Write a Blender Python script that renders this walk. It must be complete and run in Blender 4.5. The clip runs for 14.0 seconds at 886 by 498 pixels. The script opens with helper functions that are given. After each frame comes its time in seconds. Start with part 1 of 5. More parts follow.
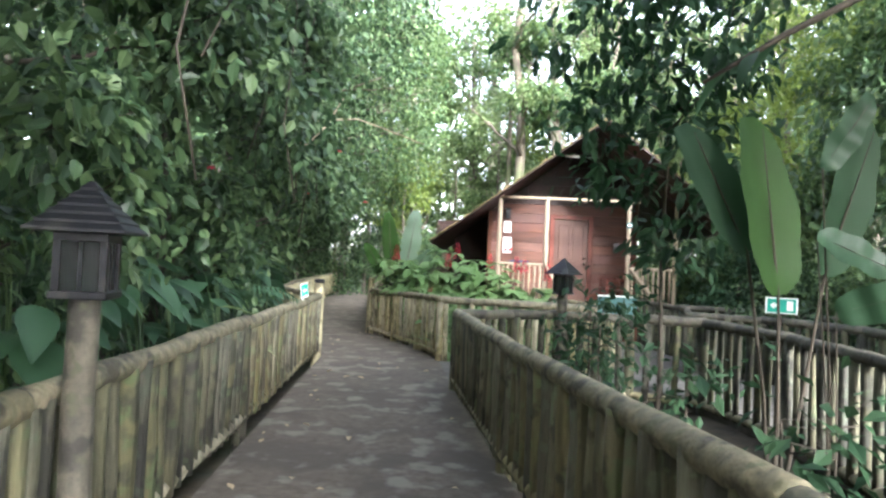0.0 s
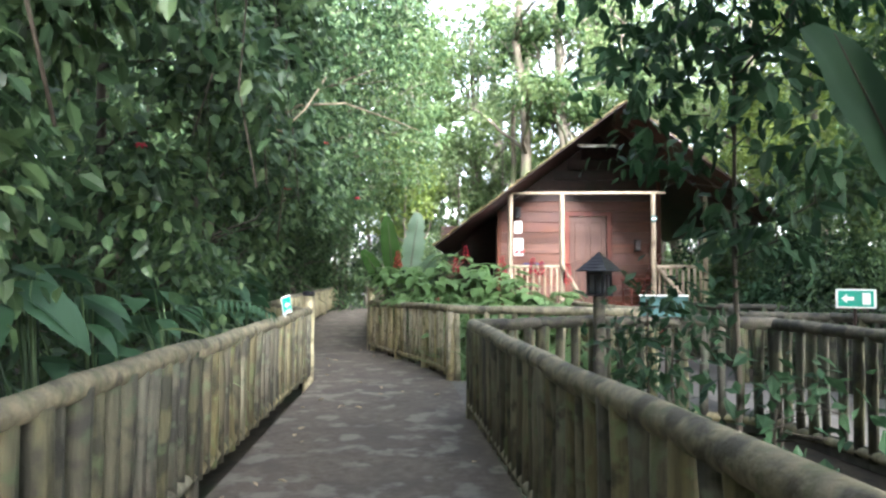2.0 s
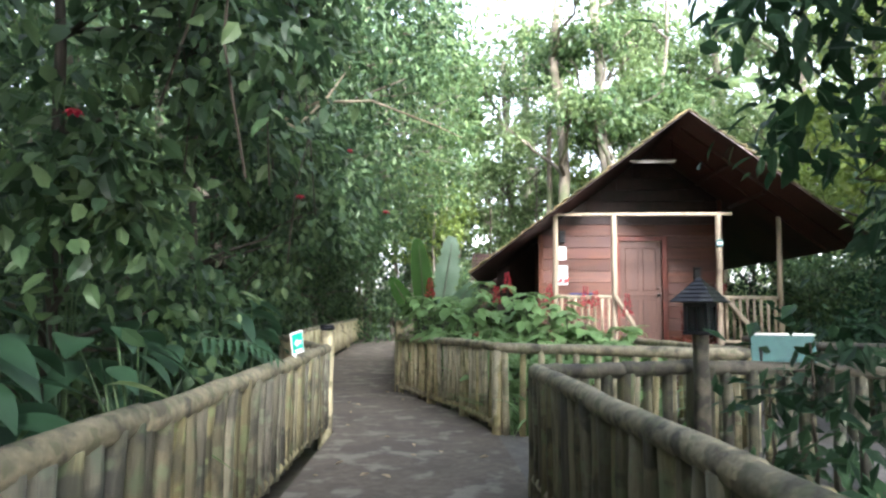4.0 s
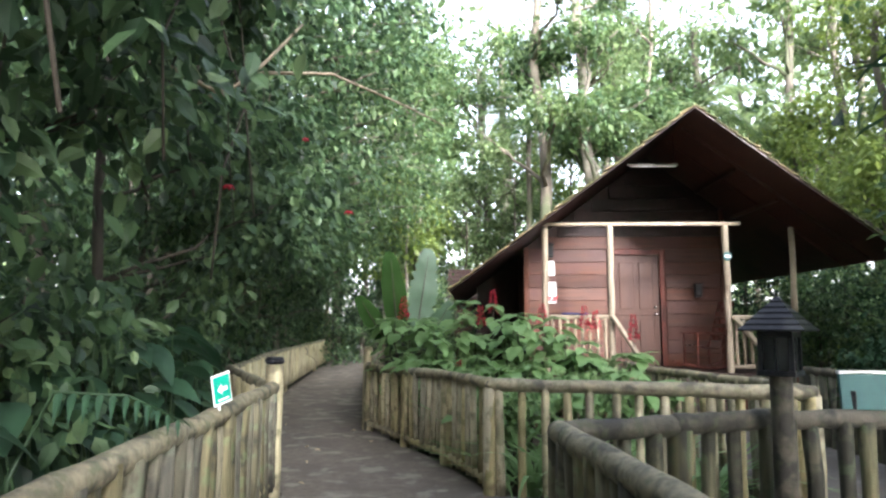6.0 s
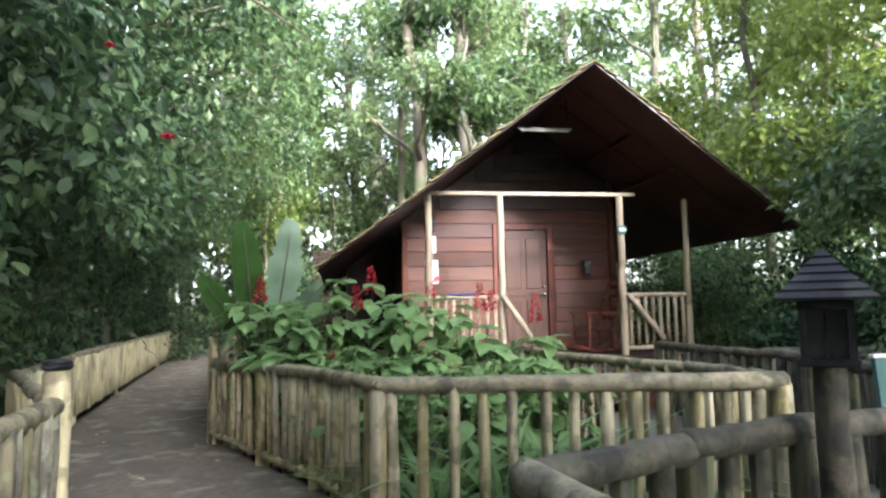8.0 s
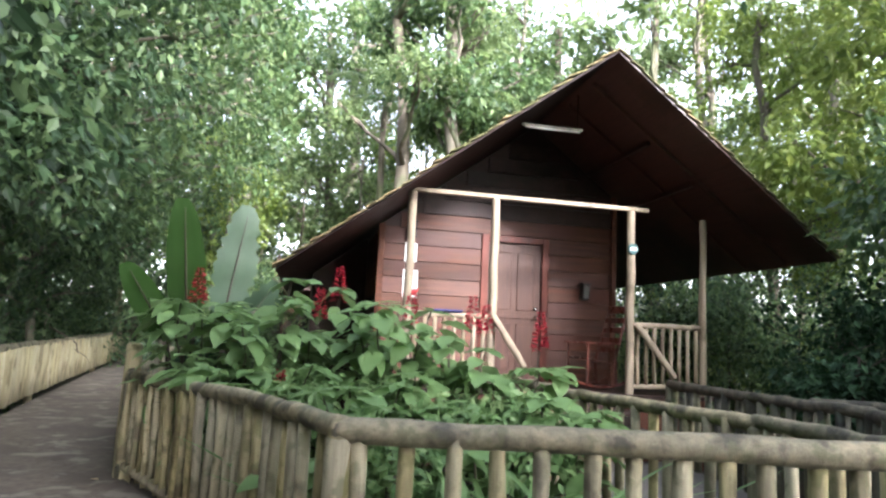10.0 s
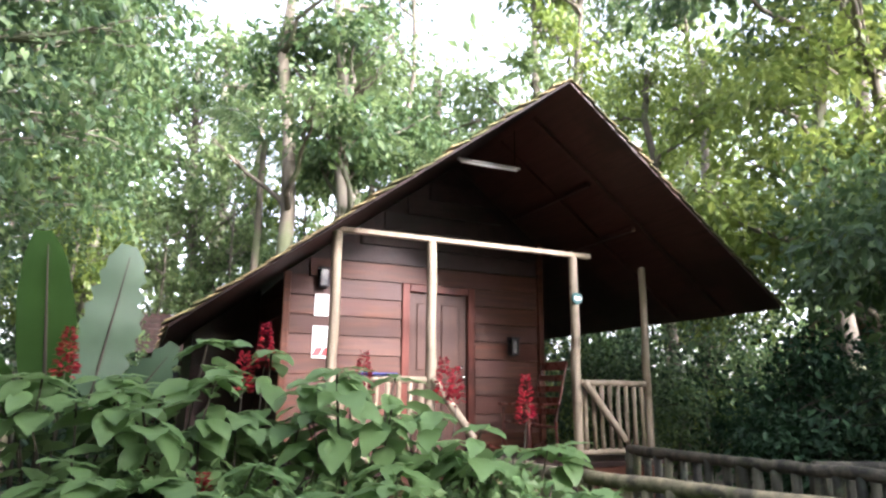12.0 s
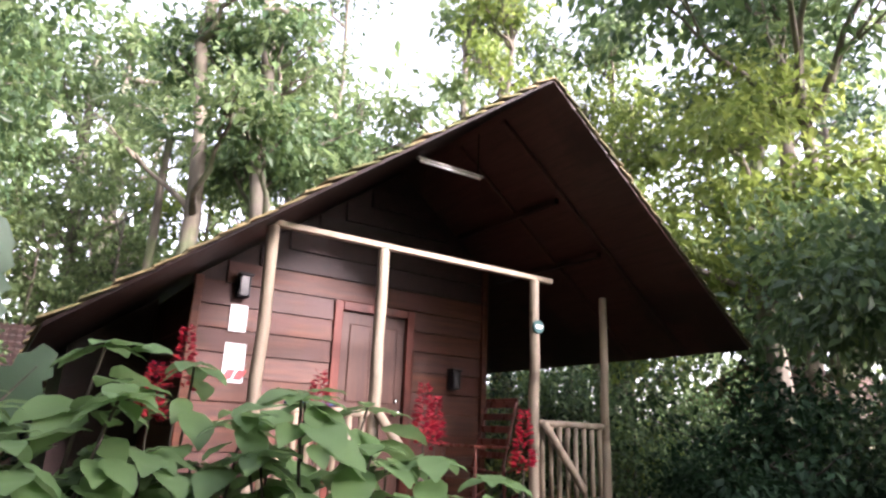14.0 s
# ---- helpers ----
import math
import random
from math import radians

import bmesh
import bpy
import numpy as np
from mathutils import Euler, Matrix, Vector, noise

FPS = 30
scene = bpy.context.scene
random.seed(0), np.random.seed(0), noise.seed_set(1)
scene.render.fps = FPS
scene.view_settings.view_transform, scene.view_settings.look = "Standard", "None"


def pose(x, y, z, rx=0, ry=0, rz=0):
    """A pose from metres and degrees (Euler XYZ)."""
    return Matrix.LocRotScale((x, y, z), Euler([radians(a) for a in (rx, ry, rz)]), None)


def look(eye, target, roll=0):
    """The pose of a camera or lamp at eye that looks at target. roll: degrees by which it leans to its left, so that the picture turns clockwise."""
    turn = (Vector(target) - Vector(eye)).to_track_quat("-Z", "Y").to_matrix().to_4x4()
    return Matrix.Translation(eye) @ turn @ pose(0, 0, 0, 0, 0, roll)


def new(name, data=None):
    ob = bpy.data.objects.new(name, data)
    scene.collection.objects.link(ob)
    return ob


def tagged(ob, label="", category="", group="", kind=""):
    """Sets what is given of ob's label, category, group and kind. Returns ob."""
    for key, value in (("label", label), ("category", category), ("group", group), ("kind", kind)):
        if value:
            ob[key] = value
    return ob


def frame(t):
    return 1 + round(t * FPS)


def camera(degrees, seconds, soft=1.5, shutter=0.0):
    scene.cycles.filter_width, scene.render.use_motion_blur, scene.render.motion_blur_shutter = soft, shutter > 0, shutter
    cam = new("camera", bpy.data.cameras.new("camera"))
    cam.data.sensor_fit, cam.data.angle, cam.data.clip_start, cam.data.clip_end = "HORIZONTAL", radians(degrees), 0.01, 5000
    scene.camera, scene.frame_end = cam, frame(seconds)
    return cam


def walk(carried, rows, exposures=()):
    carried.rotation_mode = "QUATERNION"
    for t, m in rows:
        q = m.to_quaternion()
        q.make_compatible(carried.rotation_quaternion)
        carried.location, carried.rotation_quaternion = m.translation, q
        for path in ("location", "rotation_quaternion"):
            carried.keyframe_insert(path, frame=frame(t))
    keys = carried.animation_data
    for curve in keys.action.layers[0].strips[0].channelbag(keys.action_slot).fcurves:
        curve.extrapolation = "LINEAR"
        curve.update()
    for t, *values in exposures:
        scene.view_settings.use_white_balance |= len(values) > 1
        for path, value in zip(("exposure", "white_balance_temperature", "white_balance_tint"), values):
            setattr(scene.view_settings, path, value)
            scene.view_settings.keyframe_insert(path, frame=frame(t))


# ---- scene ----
cam = camera(68.3, 14.0, soft=2.4)
PATH = [
    (0, (1.303, 0.098, 1.448), (1.207, 2.095, 1.5), 2.7),
    (0.5, (1.302, 0.419, 1.458), (1.125, 2.411, 1.447), 2.6),
    (1, (1.192, 0.718, 1.414), (1.097, 2.713, 1.303), -1.1),
    (1.5, (1.165, 1.104, 1.386), (1.03, 3.098, 1.304), 3.2),
    (2, (1.193, 1.491, 1.353), (1.085, 3.486, 1.439), 0.2),
    (2.5, (1.113, 1.897, 1.334), (1.026, 3.893, 1.427), 1.1),
    (3, (0.964, 2.22, 1.388), (0.794, 4.206, 1.552), 2.3),
    (3.2, (0.994, 2.344, 1.345), (0.759, 4.323, 1.512), 2.0),
    (5.5, (0.641, 4.002, 1.422), (0.593, 5.989, 1.645), -3.4),
    (6, (0.706, 4.333, 1.44), (0.608, 6.317, 1.672), 0.2),
    (6.5, (0.737, 4.742, 1.412), (0.647, 6.729, 1.62), 1.6),
    (7, (0.786, 5.116, 1.426), (0.805, 7.11, 1.576), -2.4),
    (7.5, (0.851, 5.454, 1.428), (0.863, 7.45, 1.55), -2.3),
    (8, (0.579, 5.872, 1.401), (0.895, 7.838, 1.59), -1.1),
    (8.5, (0.734, 6.206, 1.388), (1.087, 8.171, 1.506), -0.6),
    (8.7, (0.743, 6.349, 1.38), (1.079, 8.314, 1.548), 1.6),
    (10.8, (0.312, 7.986, 1.348), (0.803, 9.906, 1.618), 3.4),
    (11, (0.14, 8.161, 1.375), (0.835, 10.021, 1.614), 1.2),
    (11.5, (0.209, 8.371, 1.367), (1.003, 10.19, 1.62), -0.0),
    (12, (0.149, 8.694, 1.435), (0.951, 10.473, 1.87), 0.5),
    (12.5, (0.076, 8.988, 1.424), (1.063, 10.655, 1.92), 0.9),
    (13, (0.026, 9.328, 1.385), (0.999, 11.029, 1.787), 0.3),
    (13.5, (0.136, 9.6, 1.424), (1.124, 11.287, 1.849), 1.3),
    (14, (0.14, 9.937, 1.418), (1.2, 11.541, 1.969), 2.3),
]
walk(cam, [(t, look(eye, target, roll)) for t, eye, target, roll in PATH], [(0.0, 3.35, 5900, 13), (3.0, 3.25, 5900, 13), (6.5, 2.95, 5950, 14), (8.5, 3.02, 5950, 14), (11.5, 3.05, 6000, 20), (13.0, 2.9, 6150, 25), (14.0, 2.92, 6250, 30)])

# ---- world, sun, exposure ----
world = bpy.data.worlds.new("world")
scene.world = world
world.use_nodes = True
wn = world.node_tree.nodes
sky = wn.new("ShaderNodeTexSky")
sky.sky_type = "NISHITA"
sky.sun_disc = False
sky.sun_elevation = radians(26)
sky.sun_rotation = radians(158)
sky.air_density = 1.0
sky.dust_density = 3.0
sky.ozone_density = 0.0
wn["Background"].inputs["Strength"].default_value = 0.15
haze = wn.new("ShaderNodeHueSaturation")
haze.inputs["Saturation"].default_value = 0.4
world.node_tree.links.new(sky.outputs["Color"], haze.inputs["Color"])
world.node_tree.links.new(haze.outputs["Color"], wn["Background"].inputs["Color"])

sun = new("sun", bpy.data.lights.new("sun", "SUN"))
sun.data.energy = 2.5
sun.data.angle = radians(10)
sun.data.color = (1.0, 0.96, 0.9)
sun.matrix_world = look((10.9, -27.6, 14.5), (0, 0, 0))


# ---- materials ----
def grain(name, low, high, scale=6.0, stretch=(1, 1, 1), rough=0.75, bump=0.25, stain=None, stain_scale=1.2, stain_at=0.55,
          vary=0.0, metal=0.0, moss=None):
    """Two colours mixed by fine noise, stained by coarse noise, with fine relief; vary: how far objects differ in value."""
    m = bpy.data.materials.new(name)
    m.use_nodes = True
    n, l = m.node_tree.nodes, m.node_tree.links
    b = n["Principled BSDF"]
    b.inputs["Metallic"].default_value = metal
    tc, mp, info = n.new("ShaderNodeTexCoord"), n.new("ShaderNodeMapping"), n.new("ShaderNodeObjectInfo")
    shift = n.new("ShaderNodeVectorMath")
    shift.operation = "MULTIPLY_ADD"
    shift.inputs[0].default_value = (17.0, 23.0, 31.0)
    l.new(info.outputs["Random"], shift.inputs[1])
    l.new(tc.outputs["Object"], shift.inputs[2])
    mp.inputs["Scale"].default_value = stretch
    l.new(shift.outputs[0], mp.inputs["Vector"])
    fine = n.new("ShaderNodeTexNoise")
    fine.inputs["Scale"].default_value = scale
    fine.inputs["Detail"].default_value = 8
    fine.inputs["Roughness"].default_value = 0.65
    l.new(mp.outputs[0], fine.inputs["Vector"])
    ramp = n.new("ShaderNodeValToRGB")
    ramp.color_ramp.elements[0].position, ramp.color_ramp.elements[1].position = 0.3, 0.7
    ramp.color_ramp.elements[0].color, ramp.color_ramp.elements[1].color = (*low, 1), (*high, 1)
    l.new(fine.outputs["Fac"], ramp.inputs["Fac"])
    colour = ramp.outputs["Color"]
    for tint, sc, at in ((stain, stain_scale, stain_at), (moss, stain_scale * 2.3, 0.58)):
        if tint is None:
            continue
        coarse = n.new("ShaderNodeTexNoise")
        coarse.inputs["Scale"].default_value = sc
        coarse.inputs["Detail"].default_value = 5
        l.new(shift.outputs[0], coarse.inputs["Vector"])
        cut = n.new("ShaderNodeMapRange")
        cut.inputs["From Min"].default_value, cut.inputs["From Max"].default_value = at - 0.03, at + 0.06
        cut.inputs["To Max"].default_value = 0.8
        l.new(coarse.outputs["Fac"], cut.inputs["Value"])
        mix = n.new("ShaderNodeMix")
        mix.data_type = "RGBA"
        l.new(cut.outputs[0], mix.inputs["Factor"])
        l.new(colour, mix.inputs["A"])
        mix.inputs["B"].default_value = (*tint, 1)
        colour = mix.outputs["Result"]
    if vary:
        hsv, val = n.new("ShaderNodeHueSaturation"), n.new("ShaderNodeMapRange")
        val.inputs["To Min"].default_value, val.inputs["To Max"].default_value = 1 - vary, 1 + vary
        l.new(info.outputs["Random"], val.inputs["Value"])
        l.new(val.outputs[0], hsv.inputs["Value"])
        sat = n.new("ShaderNodeMath")
        sat.operation = "PINGPONG"
        sat.inputs[1].default_value = 0.16
        l.new(info.outputs["Random"], sat.inputs[0])
        wide = n.new("ShaderNodeMapRange")
        wide.inputs["From Max"].default_value = 0.16
        wide.inputs["To Min"].default_value, wide.inputs["To Max"].default_value = 1 - vary, 1 + vary * 0.6
        l.new(sat.outputs[0], wide.inputs["Value"])
        l.new(wide.outputs[0], hsv.inputs["Saturation"])
        l.new(colour, hsv.inputs["Color"])
        colour = hsv.outputs["Color"]
    l.new(colour, b.inputs["Base Color"])
    rr = n.new("ShaderNodeMapRange")
    rr.inputs["To Min"].default_value, rr.inputs["To Max"].default_value = max(rough - 0.12, 0.02), min(rough + 0.12, 1)
    l.new(fine.outputs["Fac"], rr.inputs["Value"])
    l.new(rr.outputs[0], b.inputs["Roughness"])
    bp = n.new("ShaderNodeBump")
    bp.inputs["Strength"].default_value = bump
    bp.inputs["Distance"].default_value = 0.02
    l.new(fine.outputs["Fac"], bp.inputs["Height"])
    l.new(bp.outputs[0], b.inputs["Normal"])
    return m


def foliage(name, colours, translucent=0.35, rough=0.42):
    """Leaves: each leaf takes its own colour; light passes through in part."""
    m = bpy.data.materials.new(name)
    m.use_nodes = True
    n, l = m.node_tree.nodes, m.node_tree.links
    b, out = n["Principled BSDF"], n["Material Output"]
    geo, ramp = n.new("ShaderNodeNewGeometry"), n.new("ShaderNodeValToRGB")
    el = ramp.color_ramp.elements
    for k, c in enumerate(colours):
        e = el[k] if k < 2 else el.new(k / (len(colours) - 1))
        e.position, e.color = k / (len(colours) - 1), (*c, 1)
    l.new(geo.outputs["Random Per Island"], ramp.inputs["Fac"])
    tc, spots = n.new("ShaderNodeTexCoord"), n.new("ShaderNodeTexNoise")
    spots.inputs["Scale"].default_value = 1.3
    spots.inputs["Detail"].default_value = 3
    l.new(tc.outputs["Object"], spots.inputs["Vector"])
    hsv, val = n.new("ShaderNodeHueSaturation"), n.new("ShaderNodeMapRange")
    val.inputs["From Min"].default_value, val.inputs["From Max"].default_value = 0.3, 0.7
    val.inputs["To Min"].default_value, val.inputs["To Max"].default_value = 0.75, 1.25
    l.new(spots.outputs["Fac"], val.inputs["Value"])
    l.new(val.outputs[0], hsv.inputs["Value"])
    l.new(ramp.outputs["Color"], hsv.inputs["Color"])
    l.new(hsv.outputs["Color"], b.inputs["Base Color"])
    b.inputs["Roughness"].default_value = rough
    b.inputs["Specular IOR Level"].default_value = 0.35
    tr, mix = n.new("ShaderNodeBsdfTranslucent"), n.new("ShaderNodeMixShader")
    bright = n.new("ShaderNodeHueSaturation")
    bright.inputs["Value"].default_value = 1.6
    bright.inputs["Hue"].default_value = 0.485
    l.new(hsv.outputs["Color"], bright.inputs["Color"])
    l.new(bright.outputs["Color"], tr.inputs["Color"])
    mix.inputs["Fac"].default_value = translucent
    l.new(b.outputs[0], mix.inputs[1])
    l.new(tr.outputs[0], mix.inputs[2])
    l.new(mix.outputs[0], out.inputs["Surface"])
    return m


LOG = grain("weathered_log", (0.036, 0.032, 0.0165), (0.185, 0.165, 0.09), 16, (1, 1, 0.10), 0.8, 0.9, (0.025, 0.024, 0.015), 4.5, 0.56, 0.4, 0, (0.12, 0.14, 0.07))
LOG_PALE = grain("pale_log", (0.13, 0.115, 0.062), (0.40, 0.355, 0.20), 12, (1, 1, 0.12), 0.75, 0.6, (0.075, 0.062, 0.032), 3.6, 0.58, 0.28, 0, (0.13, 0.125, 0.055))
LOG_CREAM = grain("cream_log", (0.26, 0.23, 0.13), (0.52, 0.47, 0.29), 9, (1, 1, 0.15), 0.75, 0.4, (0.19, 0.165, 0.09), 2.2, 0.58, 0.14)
# weathered, mossy copy of LOG with jungle shade put into its colour
LOG_SHADED = grain("shaded_weathered_log", (0.021, 0.021, 0.012), (0.125, 0.12, 0.066), 16, (1, 1, 0.10), 0.8, 0.9, (0.012, 0.013, 0.008), 4.0, 0.52, 0.4, 0, (0.06, 0.08, 0.04))
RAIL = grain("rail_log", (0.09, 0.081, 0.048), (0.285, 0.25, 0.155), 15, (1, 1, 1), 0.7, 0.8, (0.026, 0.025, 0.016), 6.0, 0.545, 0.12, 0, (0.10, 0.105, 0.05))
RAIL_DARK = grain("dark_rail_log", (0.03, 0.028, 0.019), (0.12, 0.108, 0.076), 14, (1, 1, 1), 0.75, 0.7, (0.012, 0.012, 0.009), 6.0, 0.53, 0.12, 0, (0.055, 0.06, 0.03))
POLE = grain("porch_pole", (0.20, 0.155, 0.098), (0.38, 0.31, 0.215), 9, (1, 1, 0.15), 0.6, 0.3, (0.11, 0.078, 0.043), 2.5, 0.6, 0.1)
CONCRETE = grain("path_concrete", (0.044, 0.036, 0.0265), (0.12, 0.102, 0.077), 11, (1, 1, 1), 0.88, 0.5, (0.055, 0.047, 0.037), 1.6, 0.52, 0, 0, (0.165, 0.15, 0.125))
SIDE_CONCRETE = grain("side_path_concrete", (0.04462, 0.04208, 0.03697), (0.1211, 0.1135, 0.1007), 8, (1, 1, 1), 0.85, 0.45, (0.06, 0.052, 0.04), 0.9, 0.55)
SOIL = grain("forest_soil", (0.018, 0.014, 0.009), (0.07, 0.055, 0.032), 5, (1, 1, 1), 0.95, 0.8, (0.03, 0.04, 0.015), 0.7, 0.55)
BOARD = grain("stained_boards", (0.038, 0.0135, 0.0075), (0.116, 0.044, 0.0245), 6, (0.22, 1, 3), 0.52, 0.2, (0.075, 0.028, 0.02), 1.3, 0.54, 0.14)
# also carries the roof's shade on the gable, upper front boards and left underside
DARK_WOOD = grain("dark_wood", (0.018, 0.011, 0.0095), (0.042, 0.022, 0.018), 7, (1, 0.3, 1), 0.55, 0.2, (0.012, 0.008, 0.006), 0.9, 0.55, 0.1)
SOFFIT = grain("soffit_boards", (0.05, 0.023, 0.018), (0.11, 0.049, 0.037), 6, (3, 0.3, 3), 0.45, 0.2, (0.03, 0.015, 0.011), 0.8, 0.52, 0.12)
DOOR = grain("door_wood", (0.042, 0.022, 0.016), (0.092, 0.046, 0.033), 7, (3, 1, 0.25), 0.42, 0.12, (0.05, 0.024, 0.018), 1.5, 0.58)
FRAME_WOOD = grain("red_frame_wood", (0.075, 0.018, 0.011), (0.15, 0.04, 0.025), 7, (3, 1, 0.3), 0.42, 0.15, (0.05, 0.014, 0.01), 1.5, 0.58)
SHINGLE = grain("mossy_shingle", (0.15, 0.11, 0.04), (0.36, 0.27, 0.10), 9, (1, 1, 1), 0.9, 0.6, (0.10, 0.12, 0.03), 2.0, 0.5, 0.3)
BLACK_TIN = grain("black_painted_tin", (0.0084, 0.0091, 0.0112), (0.021, 0.0224, 0.0266), 12, (1, 1, 1), 0.42, 0.15, (0.05, 0.05, 0.048), 5, 0.62, 0.1, 0.2)
BARK = grain("bark", (0.06, 0.05, 0.037), (0.19, 0.165, 0.125), 5, (1, 1, 0.2), 0.9, 0.8, (0.10, 0.12, 0.06), 1.0, 0.55, 0.15)
TWIG = grain("twig_bark", (0.021, 0.0168, 0.0108), (0.06, 0.0492, 0.033), 10, (1, 1, 0.3), 0.85, 0.4)
STEEL = grain("brushed_steel", (0.55, 0.54, 0.52), (0.7, 0.7, 0.68), 20, (1, 1, 1), 0.25, 0.05, metal=1.0)
WHITE = grain("white_enamel", (0.72, 0.72, 0.70), (0.82, 0.82, 0.80), 8, (1, 1, 1), 0.5, 0.05, (0.6, 0.58, 0.52), 3, 0.62)
GREEN_SIGN = grain("green_sign_paint", (0.0, 0.26, 0.17), (0.01, 0.36, 0.25), 8, (1, 1, 1), 0.45, 0.04, (0.02, 0.24, 0.17), 3, 0.6)
TEAL_PAINT = grain("teal_plastic", (0.025, 0.085, 0.085), (0.045, 0.125, 0.12), 8, (1, 1, 1), 0.7, 0.05, (0.04, 0.11, 0.105), 2, 0.6)
RED_PRINT = grain("red_print", (0.55, 0.03, 0.03), (0.68, 0.05, 0.05), 8, (1, 1, 1), 0.5, 0.03)
GREY_PRINT = grain("grey_print", (0.25, 0.25, 0.25), (0.35, 0.35, 0.35), 8, (1, 1, 1), 0.6, 0.03)
BLUE_CLOTH = grain("blue_cloth", (0.02, 0.03, 0.12), (0.05, 0.06, 0.2), 30, (1, 1, 1), 0.9, 0.3)
TERRACOTTA = grain("terracotta_tile", (0.154, 0.0945, 0.07), (0.28, 0.196, 0.147), 6, (1, 1, 1), 0.8, 0.4, (0.2, 0.15, 0.09), 1.2, 0.55, 0.15)
PALE_WALL = grain("pale_plaster", (0.35, 0.33, 0.29), (0.5, 0.48, 0.43), 3, (1, 1, 1), 0.9, 0.2, (0.2, 0.2, 0.17), 0.6, 0.55)

LEAF_WALL = foliage("vine_leaf", [(0.02, 0.041, 0.02), (0.04, 0.08, 0.036), (0.074, 0.13, 0.055), (0.12, 0.182, 0.078)], 0.36, 0.46)
LEAF_BROAD = foliage("broad_leaf", [(0.02, 0.05, 0.028), (0.034, 0.08, 0.04), (0.055, 0.11, 0.055)], 0.28, 0.45)
LEAF_CANOPY = foliage("canopy_leaf", [(0.045, 0.085, 0.035), (0.07, 0.12, 0.045), (0.10, 0.15, 0.06), (0.13, 0.185, 0.075)], 0.45)
LEAF_MID = foliage("forest_leaf", [(0.038, 0.075, 0.032), (0.055, 0.10, 0.04), (0.08, 0.135, 0.05), (0.12, 0.18, 0.065)], 0.4)
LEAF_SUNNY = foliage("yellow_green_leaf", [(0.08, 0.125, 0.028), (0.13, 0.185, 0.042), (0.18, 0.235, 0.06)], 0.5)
LEAF_LIGHT = foliage("light_leaf", [(0.085, 0.135, 0.055), (0.125, 0.18, 0.075), (0.165, 0.225, 0.095)], 0.5)
LEAF_DARK = foliage("dark_leaf", [(0.012, 0.033, 0.016), (0.02, 0.05, 0.023), (0.033, 0.074, 0.032)], 0.28, 0.6)
LEAF_BED = foliage("bed_leaf", [(0.078, 0.155, 0.056), (0.13, 0.225, 0.086), (0.185, 0.275, 0.115)], 0.4, 0.5)
LEAF_BANANA = foliage("banana_leaf", [(0.022, 0.06, 0.013), (0.034, 0.082, 0.016)], 0.3, 0.55)
LEAF_DEEP = foliage("deep_green_leaf", [(0.012, 0.036, 0.006), (0.02, 0.048, 0.009)], 0.2, 0.8)
LEAF_GREY = foliage("grey_green_leaf", [(0.065, 0.115, 0.07), (0.085, 0.14, 0.085)], 0.25, 0.5)
for gloss_wood in (BOARD, BLACK_TIN, DARK_WOOD, DOOR, FRAME_WOOD):
    gloss_wood.node_tree.nodes["Principled BSDF"].inputs["Specular IOR Level"].default_value = 0.2
for leaf_material, gloss in ((LEAF_DEEP, 0.1), (LEAF_DARK, 0.2), (LEAF_BANANA, 0.2)):
    leaf_material.node_tree.nodes["Principled BSDF"].inputs["Specular IOR Level"].default_value = gloss
PETAL = foliage("red_petal", [(0.26, 0.010, 0.018), (0.36, 0.018, 0.026), (0.44, 0.04, 0.05)], 0.3, 0.6)
DRY_LEAF = foliage("dry_leaf", [(0.16, 0.10, 0.05), (0.32, 0.25, 0.16), (0.42, 0.36, 0.26)], 0.15, 0.7)

glass = bpy.data.materials.new("lamp_glass")
glass.use_nodes = True
pane_shader = glass.node_tree.nodes["Principled BSDF"]
pane_shader.inputs["Base Color"].default_value = (0.28, 0.31, 0.31, 1)
pane_shader.inputs["Roughness"].default_value = 0.3
pane_shader.inputs["IOR"].default_value = 1.15
pane_shader.inputs["Transmission Weight"].default_value = 0.95


# ---- building helpers ----
def thing(name, loc, label, category, group="", kind=""):
    ob = new(name)
    ob.location = loc
    ob.empty_display_size = 0.1
    return tagged(ob, label, category, group, kind)


def base_of(ob):
    p = Vector((0, 0, 0))
    while ob:
        p += ob.location
        ob = ob.parent
    return p


def part(name, bm, material, parent, label="", smooth=False):
    """Links a bmesh, built in world places, as one mesh under a thing or a part."""
    me = bpy.data.meshes.new(name)
    bm.to_mesh(me)
    bm.free()
    return part_mesh(name, me, material, parent, label, smooth)


def part_mesh(name, me, material, parent, label="", smooth=False):
    me.materials.append(material)
    if smooth:
        me.polygons.foreach_set("use_smooth", [True] * len(me.polygons))
    ob = new(name, me)
    if parent:
        me.transform(Matrix.Translation(-base_of(parent)))
        ob.parent = parent
    return tagged(ob, label)


def solid(name, bm, material, label, category, kind="structure"):
    me = bpy.data.meshes.new(name)
    bm.to_mesh(me)
    bm.free()
    me.materials.append(material)
    return tagged(new(name, me), label, category, "", kind)


